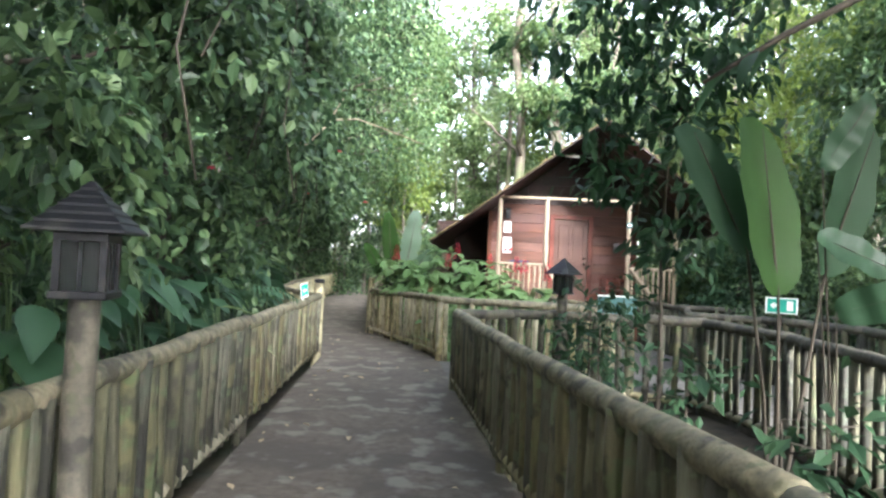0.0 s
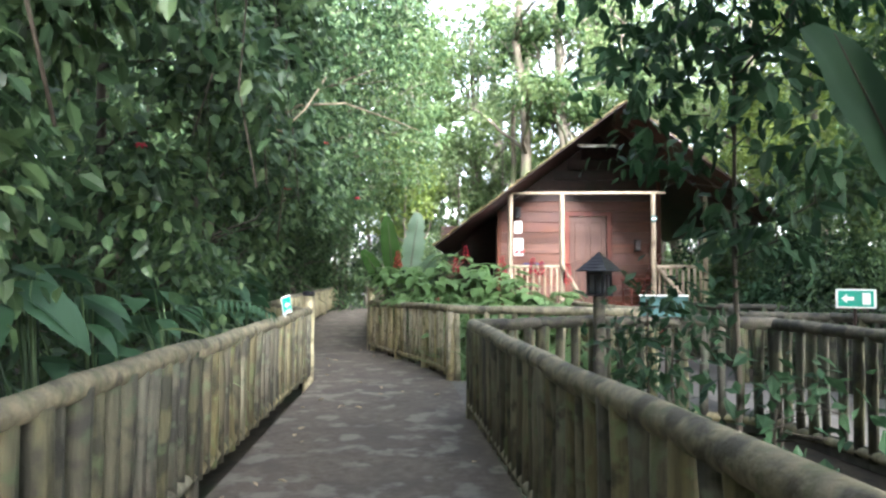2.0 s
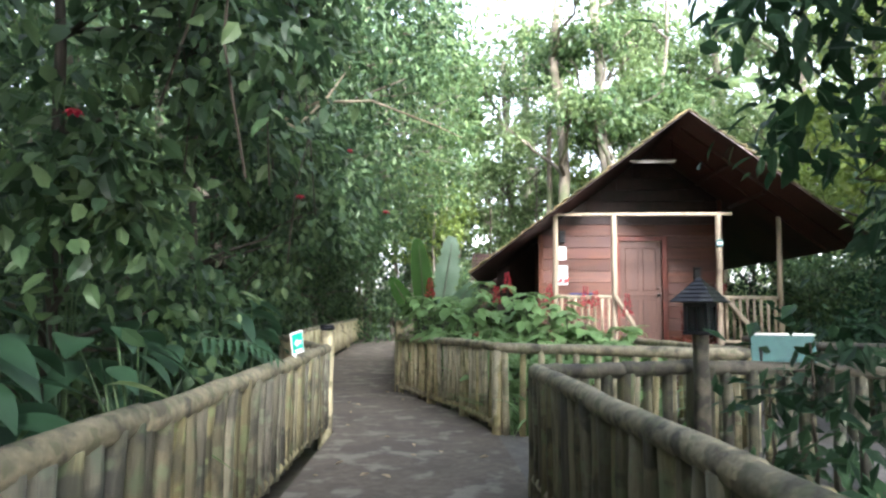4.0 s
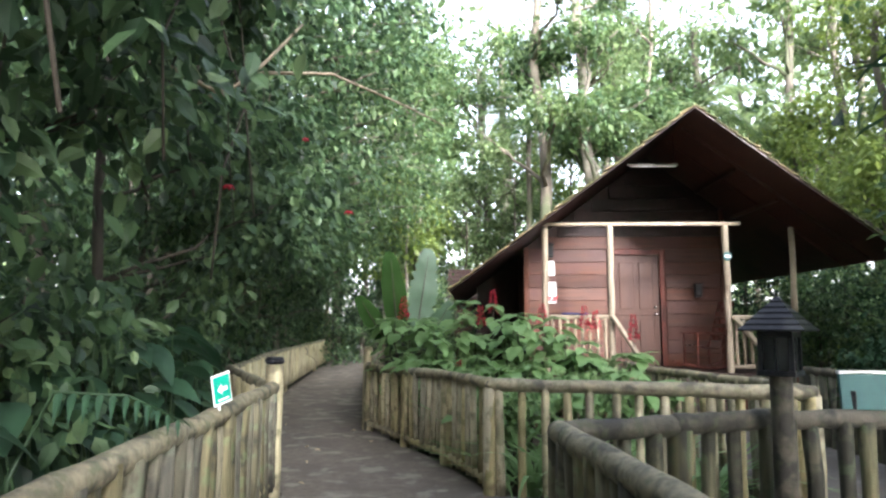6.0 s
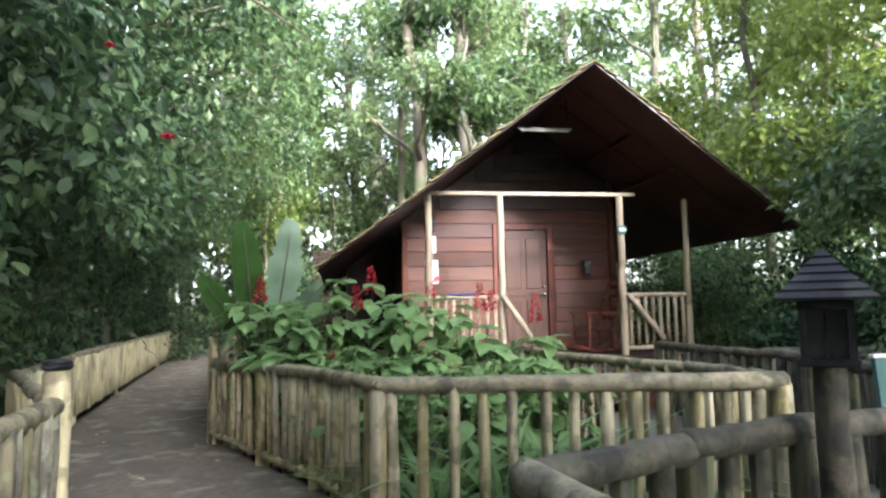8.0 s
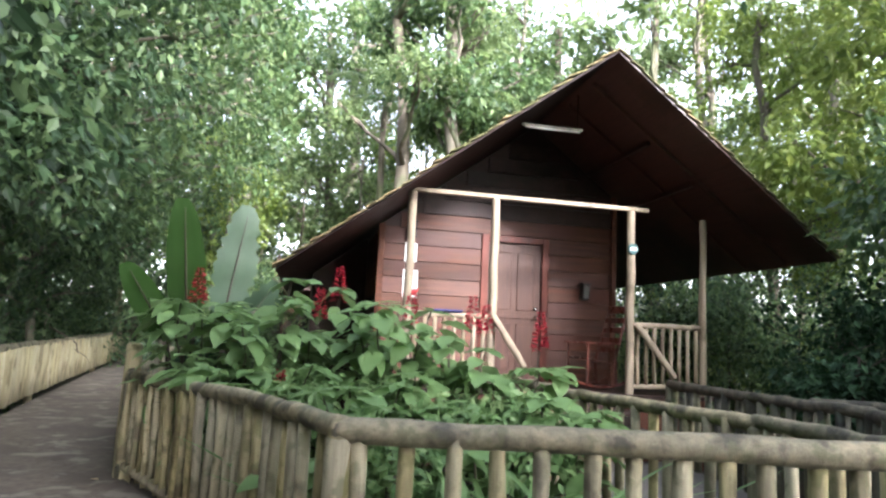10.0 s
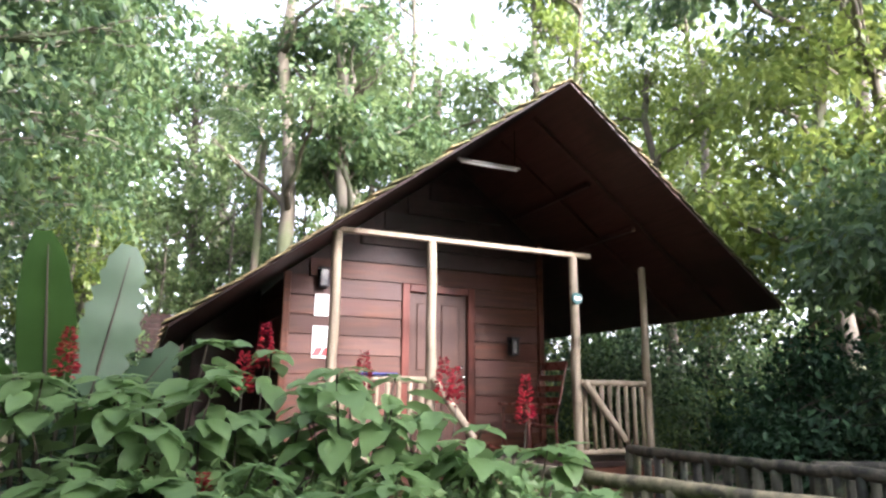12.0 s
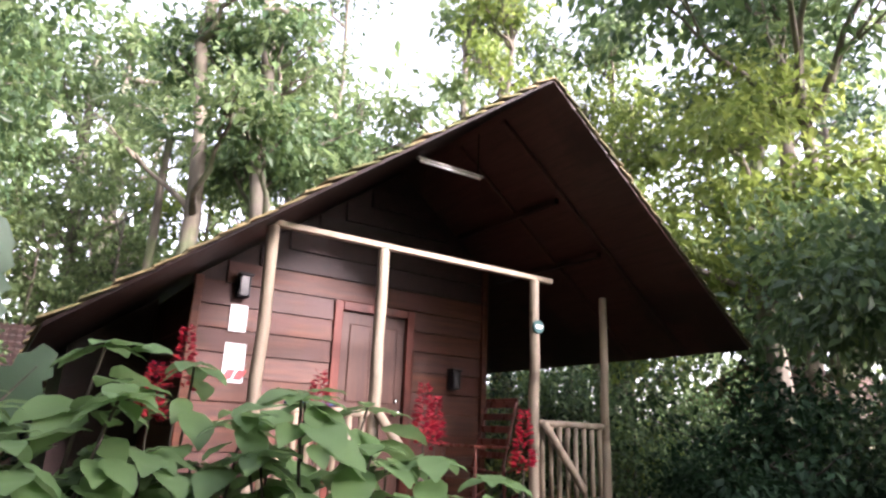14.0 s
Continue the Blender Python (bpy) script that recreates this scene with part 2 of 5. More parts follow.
def box(bm, x0, x1, y0, y1, z0, z1, bevel=0.0, turn=None):
    g = bmesh.ops.create_cube(bm, size=1)["verts"]
    bmesh.ops.scale(bm, vec=(x1 - x0, y1 - y0, z1 - z0), verts=g)
    if bevel:
        e = list({e for v in g for e in v.link_edges})
        g = [v for f in bmesh.ops.bevel(bm, geom=e, offset=bevel, segments=1, affect="EDGES")["faces"] for v in f.verts]
        g = list({v for v in g})
        g = list({w for v in g for f in v.link_faces for w in f.verts})
    if turn is not None:
        bmesh.ops.transform(bm, matrix=turn, verts=g)
    bmesh.ops.translate(bm, vec=((x0 + x1) / 2, (y0 + y1) / 2, (z0 + z1) / 2), verts=g)
    return bm


def tube(bm, points, radii, seg=8, wobble=0.0, rng=random):
    """A closed round bar through points, with a radius at each; wobble: unevenness of its rings."""
    pts = [Vector(p) for p in points]
    rings = []
    for k, p in enumerate(pts):
        d = (pts[min(k + 1, len(pts) - 1)] - pts[max(k - 1, 0)]).normalized()
        a = d.orthogonal().normalized() if abs(d.z) > 0.9 else d.cross(Vector((0, 0, 1))).normalized()
        b = d.cross(a)
        ring = []
        for s in range(seg):
            w = 2 * math.pi * s / seg
            r = radii[k] * (1 + wobble * rng.uniform(-1, 1))
            ring.append(bm.verts.new(p + (a * math.cos(w) + b * math.sin(w)) * r))
        rings.append(ring)
    for r0, r1 in zip(rings, rings[1:]):
        for s in range(seg):
            bm.faces.new((r0[s], r0[(s + 1) % seg], r1[(s + 1) % seg], r1[s]))
    bm.faces.new(list(reversed(rings[0])))
    bm.faces.new(rings[-1])
    return bm


def bar(a, b, r, seg=10, steps=6, wobble=0.03, bend=0.01, taper=0.0, seed=0):
    """A natural round log from a to b."""
    rng = random.Random(seed)
    a, b = Vector(a), Vector(b)
    off = [Vector((rng.uniform(-bend, bend), rng.uniform(-bend, bend), rng.uniform(-bend, bend))) for _ in range(steps + 1)]
    pts = [a.lerp(b, k / steps) + (off[k] if 0 < k < steps else Vector()) for k in range(steps + 1)]
    radii = [r * (1 + rng.uniform(-wobble, wobble) * 1.5 - taper * k / steps) for k in range(steps + 1)]
    d = (b - a).normalized() * r * 0.25
    pts = [pts[0]] + [pts[0] + d] + pts[1:-1] + [pts[-1] - d] + [pts[-1]]
    radii = [radii[0] * 0.82] + [radii[0]] + radii[1:-1] + [radii[-1]] + [radii[-1] * 0.82]
    return tube(bmesh.new(), pts, radii, seg, wobble, rng)


def lerp_path(pts, step):
    """Evenly spaced (x, y, heading) along a plan line."""
    out, left = [], step / 2
    for (x0, y0), (x1, y1) in zip(pts, pts[1:]):
        length = math.hypot(x1 - x0, y1 - y0)
        s = left
        while s < length:
            out.append((x0 + (x1 - x0) * s / length, y0 + (y1 - y0) * s / length, math.atan2(y1 - y0, x1 - x0)))
            s += step
        left = s - length
    return out


# ---- leaves ----
def leaf_arrays(at, axis, normal, length, width, fine=False):
    """Folded four-triangle leaves from arrays of places, axes and normals."""
    axis = axis / np.linalg.norm(axis, axis=1, keepdims=True)
    side = np.cross(axis, normal)
    side /= np.linalg.norm(side, axis=1, keepdims=True) + 1e-9
    up = np.cross(side, axis)
    L, W = length[:, None], (length * width)[:, None]
    if fine:
        rows = [at]
        for t, w, h in ((0.28, 0.46, 0.10), (0.65, 0.40, 0.09)):
            c = at + axis * L * t - up * L * 0.08 * t * t
            rows += [c - side * W * w + up * W * h, c, c + side * W * w + up * W * h]
        rows.append(at + axis * L - up * L * 0.12)
        v = np.stack(rows, 1).reshape(-1, 3)
        f = np.array([[0, 2, 1], [0, 3, 2], [1, 2, 5], [1, 5, 4], [2, 3, 6], [2, 6, 5], [4, 5, 7], [5, 6, 7]])
        return v, (f[None] + 8 * np.arange(len(at))[:, None, None]).reshape(-1, 3)
    base, tip = at, at + axis * L - up * L * 0.10
    mid = at + axis * L * 0.45 - up * L * 0.02
    left, right = mid - side * W * 0.5 + up * W * 0.13, mid + side * W * 0.5 + up * W * 0.13
    v = np.stack([base, left, mid, right, tip], 1).reshape(-1, 3)
    f = np.array([[0, 2, 1], [0, 3, 2], [1, 2, 4], [2, 3, 4]])
    f = (f[None] + 5 * np.arange(len(at))[:, None, None]).reshape(-1, 3)
    return v, f


def mesh_of(name, v, f):
    me = bpy.data.meshes.new(name)
    me.vertices.add(len(v))
    me.vertices.foreach_set("co", np.asarray(v, np.float32).ravel())
    me.loops.add(f.size)
    me.loops.foreach_set("vertex_index", f.astype(np.int32).ravel())
    me.polygons.add(len(f))
    me.polygons.foreach_set("loop_start", np.arange(0, f.size, f.shape[1], dtype=np.int32))
    me.update(calc_edges=True)
    me.polygons.foreach_set("use_smooth", [False] * len(f))
    return me


LEFT = [(0.55, -5), (0.33, -3), (-0.24, 2.26), (-1.05, 10.06), (-2.45, 12.7), (-3.05, 15.7), (-3.6, 19.2), (-4.6, 26), (-5.2, 31)]
RIGHT = [(3.1, -5), (2.70, -2), (2.13, 1.8), (1.58, 4.82), (1.14, 7.83)]
CURVE = [(0.83, 10.16), (0.40, 11.35), (-0.14, 12.35), (-0.78, 13.53), (-1.6, 20), (-2.6, 28), (-3.0, 31)]
STRAIGHT = [(0.83, 10.16), (3.34, 9.67)]
RAMP_IN = [(3.34, 9.67), (3.40, 10.9), (3.0, 12.6), (2.95, 14.3)]
CROSS = [(1.14, 7.83), (1.83, 8.12), (2.45, 8.29), (3.3, 8.45), (4.1, 8.1), (4.4, 6.6), (4.3, 4.8), (4.3, 1.0), (4.4, -4)]
RAMP_OUT = [(4.97, 14.48), (4.93, 13.0), (5.08, 11.75), (4.62, 10.3), (5.5, 9.7), (6.15, 8.4), (6.35, 5.0), (6.4, 1.0), (6.5, -4)]
OUTER = [(5.2, 12.5), (5.96, 12.05), (6.65, 11.45), (7.6, 10.4), (8.6, 8.2), (9.2, 5.0), (9.4, 1.0), (9.4, -4)]


def inside(poly, p):
    """Which of the points p lie in a plan polygon."""
    x, y, hit = p[:, 0], p[:, 1], np.zeros(len(p), bool)
    for (x0, y0), (x1, y1) in zip(poly, poly[1:] + poly[:1]):
        if y0 != y1:
            hit ^= ((y0 > y) != (y1 > y)) & (x < (x1 - x0) * (y - y0) / (y1 - y0) + x0)
    return hit


WALK_AREA = [(x - 0.25, y) for x, y in LEFT] + [(x + 0.25, y) for x, y in (RIGHT + CURVE)[::-1]]
SIDE_AREA = CROSS + RAMP_OUT[::-1] + [(2.95, 14.3)] + RAMP_IN[::-1] + STRAIGHT[::-1]
CABIN_AREA = [(0.2, 14.0), (7.0, 13.9), (7.0, 22.2), (0.2, 22.2)]


def clear_of_place(p, walk_top=3.0):
    """Leaves keep out of the paths, of the cabin and of a lane cut through the canopy to let sun onto its front."""
    bad = inside(WALK_AREA, p) & (p[:, 2] < walk_top)
    bad |= inside(SIDE_AREA, p) & (p[:, 2] < 2.2)
    bad |= inside(CABIN_AREA, p) & (p[:, 2] < 5.1)
    run = 16.76 - p[:, 1]
    lane_x, lane_z = p[:, 0] - 0.395 * run, p[:, 2] - 0.525 * run
    bad |= (lane_x > 1.0) & (lane_x < 4.2) & (lane_z > 0.9) & (lane_z < 3.4) & (p[:, 1] < 13.2)
    return ~bad


def crown_mesh(name, blobs, twigs, per_twig, size, seed, droop=0.35, width=0.5, spread=0.22, hollow=0.45, walk_top=3.0, fine=False):
    """A crown: twigs scattered in the outer part of ellipsoids (centre, radii), each with a spray of leaves."""
    rng = np.random.default_rng(seed)
    vol = np.array([r[0] * r[1] * r[2] for _, r in blobs]) ** 0.7
    pick = rng.choice(len(blobs), twigs, p=vol / vol.sum())
    c, r = np.array([b[0] for b in blobs])[pick], np.array([b[1] for b in blobs])[pick]
    d = rng.normal(size=(twigs, 3))
    d /= np.linalg.norm(d, axis=1, keepdims=True)
    rad = hollow + (1 - hollow) * rng.random(twigs) ** 0.7
    rad *= 1 + 0.16 * np.sin(d[:, 0] * 7 + seed) * np.cos(d[:, 2] * 6 + d[:, 1] * 5)
    twig = c + d * r * rad[:, None]
    out = np.repeat(d, per_twig, 0)
    n = len(out)
    at = np.repeat(twig, per_twig, 0) + rng.normal(size=(n, 3)) * spread * (1, 1, 0.8)
    axis = out * (0.8, 0.8, 0.4) + rng.normal(size=(n, 3)) * 0.75
    axis[:, 2] -= droop * 1.6
    normal = rng.normal(size=(n, 3)) * 0.55 + out * 0.5
    normal[:, 2] += 0.9
    keep = clear_of_place(at, walk_top) & ~((np.hypot(at[:, 0] - 1.0, (at[:, 1] - 5) / 6) < 1.0) & (at[:, 2] < 2.3)) & (at[:, 2] > -0.2)
    length = size * rng.uniform(0.6, 1.35, n)
    return mesh_of(name, *leaf_arrays(at[keep], axis[keep], normal[keep], length[keep], width, fine))


def limb(bm, a, b, r0, r1, rng, steps=5, bend=0.12, seg=7):
    a, b = Vector(a), Vector(b)
    pts = [a.lerp(b, k / steps) + Vector((rng.uniform(-bend, bend), rng.uniform(-bend, bend), 0)) * (0 < k < steps) for k in range(steps + 1)]
    tube(bm, pts, [r0 + (r1 - r0) * k / steps for k in range(steps + 1)], seg, 0.08, rng)
    return pts


def tree(loc, height, trunk_r, blobs, twigs, per_twig, size, seed, leaf, label, lean=(0, 0), name="tree", category="tree",
         droop=0.35, width=0.5, spread=0.22, hollow=0.45, bark=None, group="", walk_top=3.0, fine=False):
    """A tapered trunk with limbs that reach into the blobs of the crown."""
    rng = random.Random(seed)
    ob = thing(name, loc, label, category, group)
    x, y, z = loc
    bm = bmesh.new()
    top = (x + lean[0], y + lean[1], z + height)
    pts = limb(bm, (x, y, z - 0.1), top, trunk_r, trunk_r * 0.45, rng, 8, trunk_r * 0.9, 10)
    for c, r in blobs:
        a = pts[min(len(pts) - 2, max(2, int((c[2] - z) / max(height, 0.1) * len(pts)) - 1))]
        limb(bm, a, c, trunk_r * 0.38, trunk_r * 0.1, rng, 5, 0.15, 6)
        for _ in range(2):
            e = Vector(c) + Vector((rng.uniform(-1, 1) * r[0], rng.uniform(-1, 1) * r[1], rng.uniform(-0.6, 0.8) * r[2])) * 0.7
            limb(bm, Vector(a).lerp(Vector(c), 0.7), e, trunk_r * 0.16, trunk_r * 0.05, rng, 4, 0.1, 5)
    part("trunk", bm, bark or BARK, ob, smooth=True)
    part_mesh("crown", crown_mesh("crown", blobs, twigs, per_twig, size, seed, droop, width, spread, hollow, walk_top, fine), leaf, ob)
    return ob


# ---- ground and paths ----
bm = bmesh.new()
bmesh.ops.create_grid(bm, x_segments=60, y_segments=60, size=1)
for v in bm.verts:
    r = max(abs(v.co.x), abs(v.co.y))
    s = 45 * r + 1950 * max(0, r - 0.9) ** 1.2
    v.co.x, v.co.y = v.co.x / max(r, 1e-6) * s + 1.5, v.co.y / max(r, 1e-6) * s + 12
    v.co.z = -0.22 + 0.10 * noise.noise(Vector((v.co.x * 0.3, v.co.y * 0.3, 0)))
solid("ground", bm, SOIL, "dark damp forest soil with leaf litter", "ground")


def slab(name, poly, z0, z1, material, label):
    bm = bmesh.new()
    f = bm.faces.new([bm.verts.new((x, y, z1)) for x, y in poly])
    f.normal_update()
    if f.normal.z < 0:
        f.normal_flip()
    g = bmesh.ops.extrude_face_region(bm, geom=[f])["geom"]
    bmesh.ops.translate(bm, vec=(0, 0, z0 - z1), verts=[e for e in g if isinstance(e, bmesh.types.BMVert)])
    bmesh.ops.recalc_face_normals(bm, faces=bm.faces)
    bmesh.ops.triangulate(bm, faces=bm.faces)
    return solid(name, bm, material, label, "path")


slab("pavement_main", [(x + 0.10, y) for x, y in LEFT] + (RIGHT + CURVE)[::-1], -0.16, 0.0, CONCRETE, "worn brown-grey concrete walkway with pale scuffs")
slab("pavement_side", SIDE_AREA, -0.18, -0.004, SIDE_CONCRETE, "pale grey concrete side path towards the cabin")

# ---- log railings ----

def picket_meshes(dia, height, material):
    """Six uneven round pickets, thick as given."""
    made = []
    for k in range(6):
        rng = random.Random(40 + k)
        bend = rng.uniform(-0.012, 0.012)
        pb = tube(bmesh.new(), [(0, 0, 0), (bend, 0, height * 0.4), (bend, bend, height * 0.7), (0, 0, height)],
                  [dia / 2 * rng.uniform(0.92, 1.1) for _ in range(4)], 8, 0.08, rng)
        me = bpy.data.meshes.new("picket")
        pb.to_mesh(me)
        pb.free()
        me.materials.append(material)
        me.polygons.foreach_set("use_smooth", [True] * len(me.polygons))
        made.append(me)
    return made


def railing(pts, step, dia, rail_mat, picket_mat, label, rail_z=0.89, rail_r=0.06, side=0.0, curb=True, seed=0, posts=True, low=-0.10, group="log railings"):
    """Round pickets under a thick log rail, with a low log along the foot."""
    rng = random.Random(seed)
    tops = rail_z if isinstance(rail_z, list) else [rail_z] * len(pts)
    rail_z = min(tops)
    ob = thing("log_railing", (pts[0][0], pts[0][1], 0.0), label, "railing", group)
    base = base_of(ob)
    for i, ((x0, y0), (x1, y1)) in enumerate(zip(pts, pts[1:])):
        h0, h1 = tops[i], tops[i + 1]
        length = math.hypot(x1 - x0, y1 - y0)
        count = max(1, round(length / 2.4))
        for k in range(count):
            a, b = k / count, (k + 1) / count
            dz0, dz1 = rng.uniform(-0.012, 0.012), rng.uniform(-0.012, 0.012)
            p = (x0 + (x1 - x0) * a, y0 + (y1 - y0) * a, h0 + (h1 - h0) * a + dz0)
            q = (x0 + (x1 - x0) * b, y0 + (y1 - y0) * b, h0 + (h1 - h0) * b + dz1)
            ext = (Vector(q) - Vector(p)).normalized() * 0.03
            part("rail", bar(Vector(p) - ext, Vector(q) + ext, rail_r * rng.uniform(0.94, 1.06), 12, 9, 0.035, 0.006, rng.uniform(-0.06, 0.08), rng.randrange(9999)), rail_mat, ob, smooth=True)
            if curb:
                part("foot_log", bar((p[0], p[1], low + 0.045), (q[0], q[1], low + 0.045), min(dia / 2 + 0.004, 0.052), 8, 4, 0.05, 0.006, 0, rng.randrange(9999)), LOG_PALE, ob, smooth=True)
    if posts:
        for k, (x, y) in enumerate(pts):
            part("post", bar((x, y, -0.2), (x, y, tops[k] - 0.02), 0.062, 10, 4, 0.04, 0.006, 0.05, rng.randrange(9999)), picket_mat, ob, smooth=True)
    meshes = picket_meshes(dia, sum(tops) / len(tops) - low + 0.005, picket_mat)
    for x, y, head in lerp_path(pts, step):
        j = rng.uniform(-0.012, 0.012)
        o = new("picket", meshes[rng.randrange(6)])
        o.parent = ob
        o.location = Vector((x + j * math.cos(head), y + j * math.sin(head), low + rng.uniform(-0.02, 0.01))) - base
        o.rotation_euler = (rng.uniform(-0.02, 0.02), rng.uniform(-0.02, 0.02), rng.uniform(0, 6.28))
        s = rng.uniform(0.9, 1.1)
        o.scale = (s, s, 1)
    return ob


# near left and side path railings use log copies darkened for tree shade
railing(LEFT[:3] + [(-0.572, 5.46)], 0.148, 0.115, RAIL, LOG_SHADED, "weathered grey-green log railing beside the walkway, its round pickets darkened for shade", seed=1, low=0.085)
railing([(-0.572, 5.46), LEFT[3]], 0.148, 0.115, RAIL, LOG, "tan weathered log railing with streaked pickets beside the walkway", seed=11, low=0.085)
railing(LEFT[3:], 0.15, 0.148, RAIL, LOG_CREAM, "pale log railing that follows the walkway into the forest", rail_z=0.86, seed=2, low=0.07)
railing(RIGHT, 0.145, 0.105, RAIL, LOG, "weathered log railing with thick rail and mossy pickets", seed=3, low=0.085)
railing(CROSS, 0.17, 0.085, RAIL_DARK, LOG_SHADED, "weathered log railing along the side path, darkened for tree shade", rail_z=0.90, rail_r=0.058, seed=4)
railing(CURVE[:4], 0.152, 0.07, RAIL, LOG_PALE, "curved log railing round the flower bed", rail_z=[0.935, 0.91, 0.88, 0.85], rail_r=0.05, seed=5, low=0.06)
railing(CURVE[3:], 0.16, 0.09, RAIL, LOG, "log railing along the far walkway", rail_z=0.87, rail_r=0.05, seed=6)
railing(STRAIGHT, 0.192, 0.075, RAIL, LOG_PALE, "pale log railing with spaced pickets before the flower bed", rail_z=0.932, rail_r=0.055, seed=7, curb=False)
railing(RAMP_IN, 0.17, 0.075, RAIL, LOG_PALE, "log railing from the flower bed towards the porch", rail_z=[0.932, 0.90, 0.88, 0.88], rail_r=0.052, seed=8)
railing(OUTER, 0.18, 0.085, RAIL_DARK, LOG_SHADED, "log railing on the far side of the side path, darkened for shade", rail_z=0.88, rail_r=0.055, seed=10)
railing(RAMP_OUT, 0.17, 0.08, RAIL_DARK, LOG_SHADED, "log railing along the outer side of the ramp, darkened for shade", rail_z=0.88, rail_r=0.055, seed=9)


# ---- the cabin ----
FLOOR_Z, FRONT_Y, PORCH_Y = 0.70, 16.76, 15.16
WALL_L, WALL_R, BACK_Y = 1.66, 5.36, 21.0
APEX = Vector((4.01, 14.0, 4.73))
EAVE_L, EAVE_R = Vector((0.31, 14.55, 1.99)), Vector((6.95, 14.05, 2.49))
ROOF_BACK = 22.0


def roof_z(x):
    """Height of the roof's top over the plan."""
    if x < APEX.x:
        return APEX.z - (APEX.x - x) * (APEX.z - EAVE_L.z) / (APEX.x - EAVE_L.x)
    return APEX.z - (x - APEX.x) * (APEX.z - EAVE_R.z) / (EAVE_R.x - APEX.x)


cabin = thing("cabin", (3.5, 18.5, 0), "small red-brown wooden cabin with a steep overhanging roof and porch", "cabin")


def prism(bm, quad, thick):
    """A slab under four top corners."""
    top = [bm.verts.new(p) for p in quad]
    low = [bm.verts.new(Vector(p) - Vector((0, 0, thick))) for p in quad]
    bm.faces.new(top)
    bm.faces.new(low[::-1])
    for k in range(4):
        bm.faces.new((top[k], low[k], low[(k + 1) % 4], top[(k + 1) % 4]))
    bmesh.ops.recalc_face_normals(bm, faces=bm.faces)
    return bm


def back(p):
    return Vector((p.x, ROOF_BACK, p.z))


# left underside darker than the right one: its shade is put into the colour
roof_l = part("roof", prism(bmesh.new(), [APEX, EAVE_L, back(EAVE_L), back(APEX)], 0.03), DARK_WOOD, cabin, "boarded roof underside, near black to stand for its shade")
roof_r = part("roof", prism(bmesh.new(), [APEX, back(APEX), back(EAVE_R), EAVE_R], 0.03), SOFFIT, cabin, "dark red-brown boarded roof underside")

# rows of shingles on both slopes
for eave, sgn in ((EAVE_L, -1), (EAVE_R, 1)):
    bm = bmesh.new()
    rng = random.Random(77 + sgn)
    rows = 20
    for i in range(rows):
        a = APEX.lerp(eave, i / rows)
        b = APEX.lerp(eave, (i + 1.12) / rows)
        y = a.y - 0.03
        while y < ROOF_BACK:
            w = rng.uniform(0.14, 0.26)
            e = rng.uniform(-0.02, 0.03)
            z = rng.uniform(0.012, 0.03)
            q = [Vector((a.x, y, a.z + 0.01)), Vector((b.x + e * sgn, y, b.z + z + 0.018)), Vector((b.x + e * sgn, min(y + w, ROOF_BACK), b.z + z + 0.018)), Vector((a.x, min(y + w, ROOF_BACK), a.z + 0.01))]
            prism(bm, q if sgn < 0 else q[::-1], 0.016)
            y += w + 0.004
    tagged(part("shingles", bm, SHINGLE, cabin, "mossy golden-brown shingles"), kind="stuff")

# front wall: lapped boards round the door
DOOR_L, DOOR_R, DOOR_T = 3.31, 4.16, 2.77
BOARD_H = 0.24
z, k = FLOOR_Z, 0
while z < 4.5:
    z1 = z + BOARD_H
    half = [x for x in np.arange(WALL_L, WALL_R + 0.01, 0.01) if roof_z(x) - 0.08 > z1]
    if len(half) < 20:
        break
    x0, x1 = half[0], half[-1]
    spans = [(x0, DOOR_L - 0.1), (DOOR_R + 0.1, x1)] if z < DOOR_T + 0.02 else [(x0, x1)]
    for a, b in spans:
        if b - a > 0.1:
            bm = bmesh.new()
            v = [bm.verts.new(p) for p in ((a, FRONT_Y, z), (a, FRONT_Y + 0.05, z), (a, FRONT_Y + 0.05, z1), (a, FRONT_Y + 0.022, z1 - 0.004),
                                           (b, FRONT_Y, z), (b, FRONT_Y + 0.05, z), (b, FRONT_Y + 0.05, z1), (b, FRONT_Y + 0.022, z1 - 0.004))]
            for q in ((3, 2, 1, 0), (4, 5, 6, 7), (0, 4, 7, 3), (1, 2, 6, 5), (3, 7, 6, 2), (0, 1, 5, 4)):
                bm.faces.new([v[i] for i in q])
            bmesh.ops.recalc_face_normals(bm, faces=bm.faces)
            # boards from 2.95 m up take a darker wood: roof shade put into the colour
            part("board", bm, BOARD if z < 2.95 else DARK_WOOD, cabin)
    z, k = z1 + 0.003, k + 1

# wall core behind the boards, with the door's opening, side and back walls
bm = bmesh.new()
for a, b, z0, z1 in ((WALL_L + 0.005, DOOR_L - 0.02, 0.1, 2.9), (DOOR_R + 0.02, WALL_R - 0.005, 0.1, 2.9)):
    box(bm, a, b, FRONT_Y + 0.05, FRONT_Y + 0.12, z0, z1)
part("wall", bm, BOARD, cabin)
# gable in the same dark wood, standing for the shade under the roof
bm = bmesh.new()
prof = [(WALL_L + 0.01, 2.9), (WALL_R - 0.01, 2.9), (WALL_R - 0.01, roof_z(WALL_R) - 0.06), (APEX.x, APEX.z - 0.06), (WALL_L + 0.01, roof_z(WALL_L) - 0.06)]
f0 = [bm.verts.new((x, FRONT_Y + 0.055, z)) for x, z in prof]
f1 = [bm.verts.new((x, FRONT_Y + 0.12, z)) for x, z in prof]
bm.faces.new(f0)
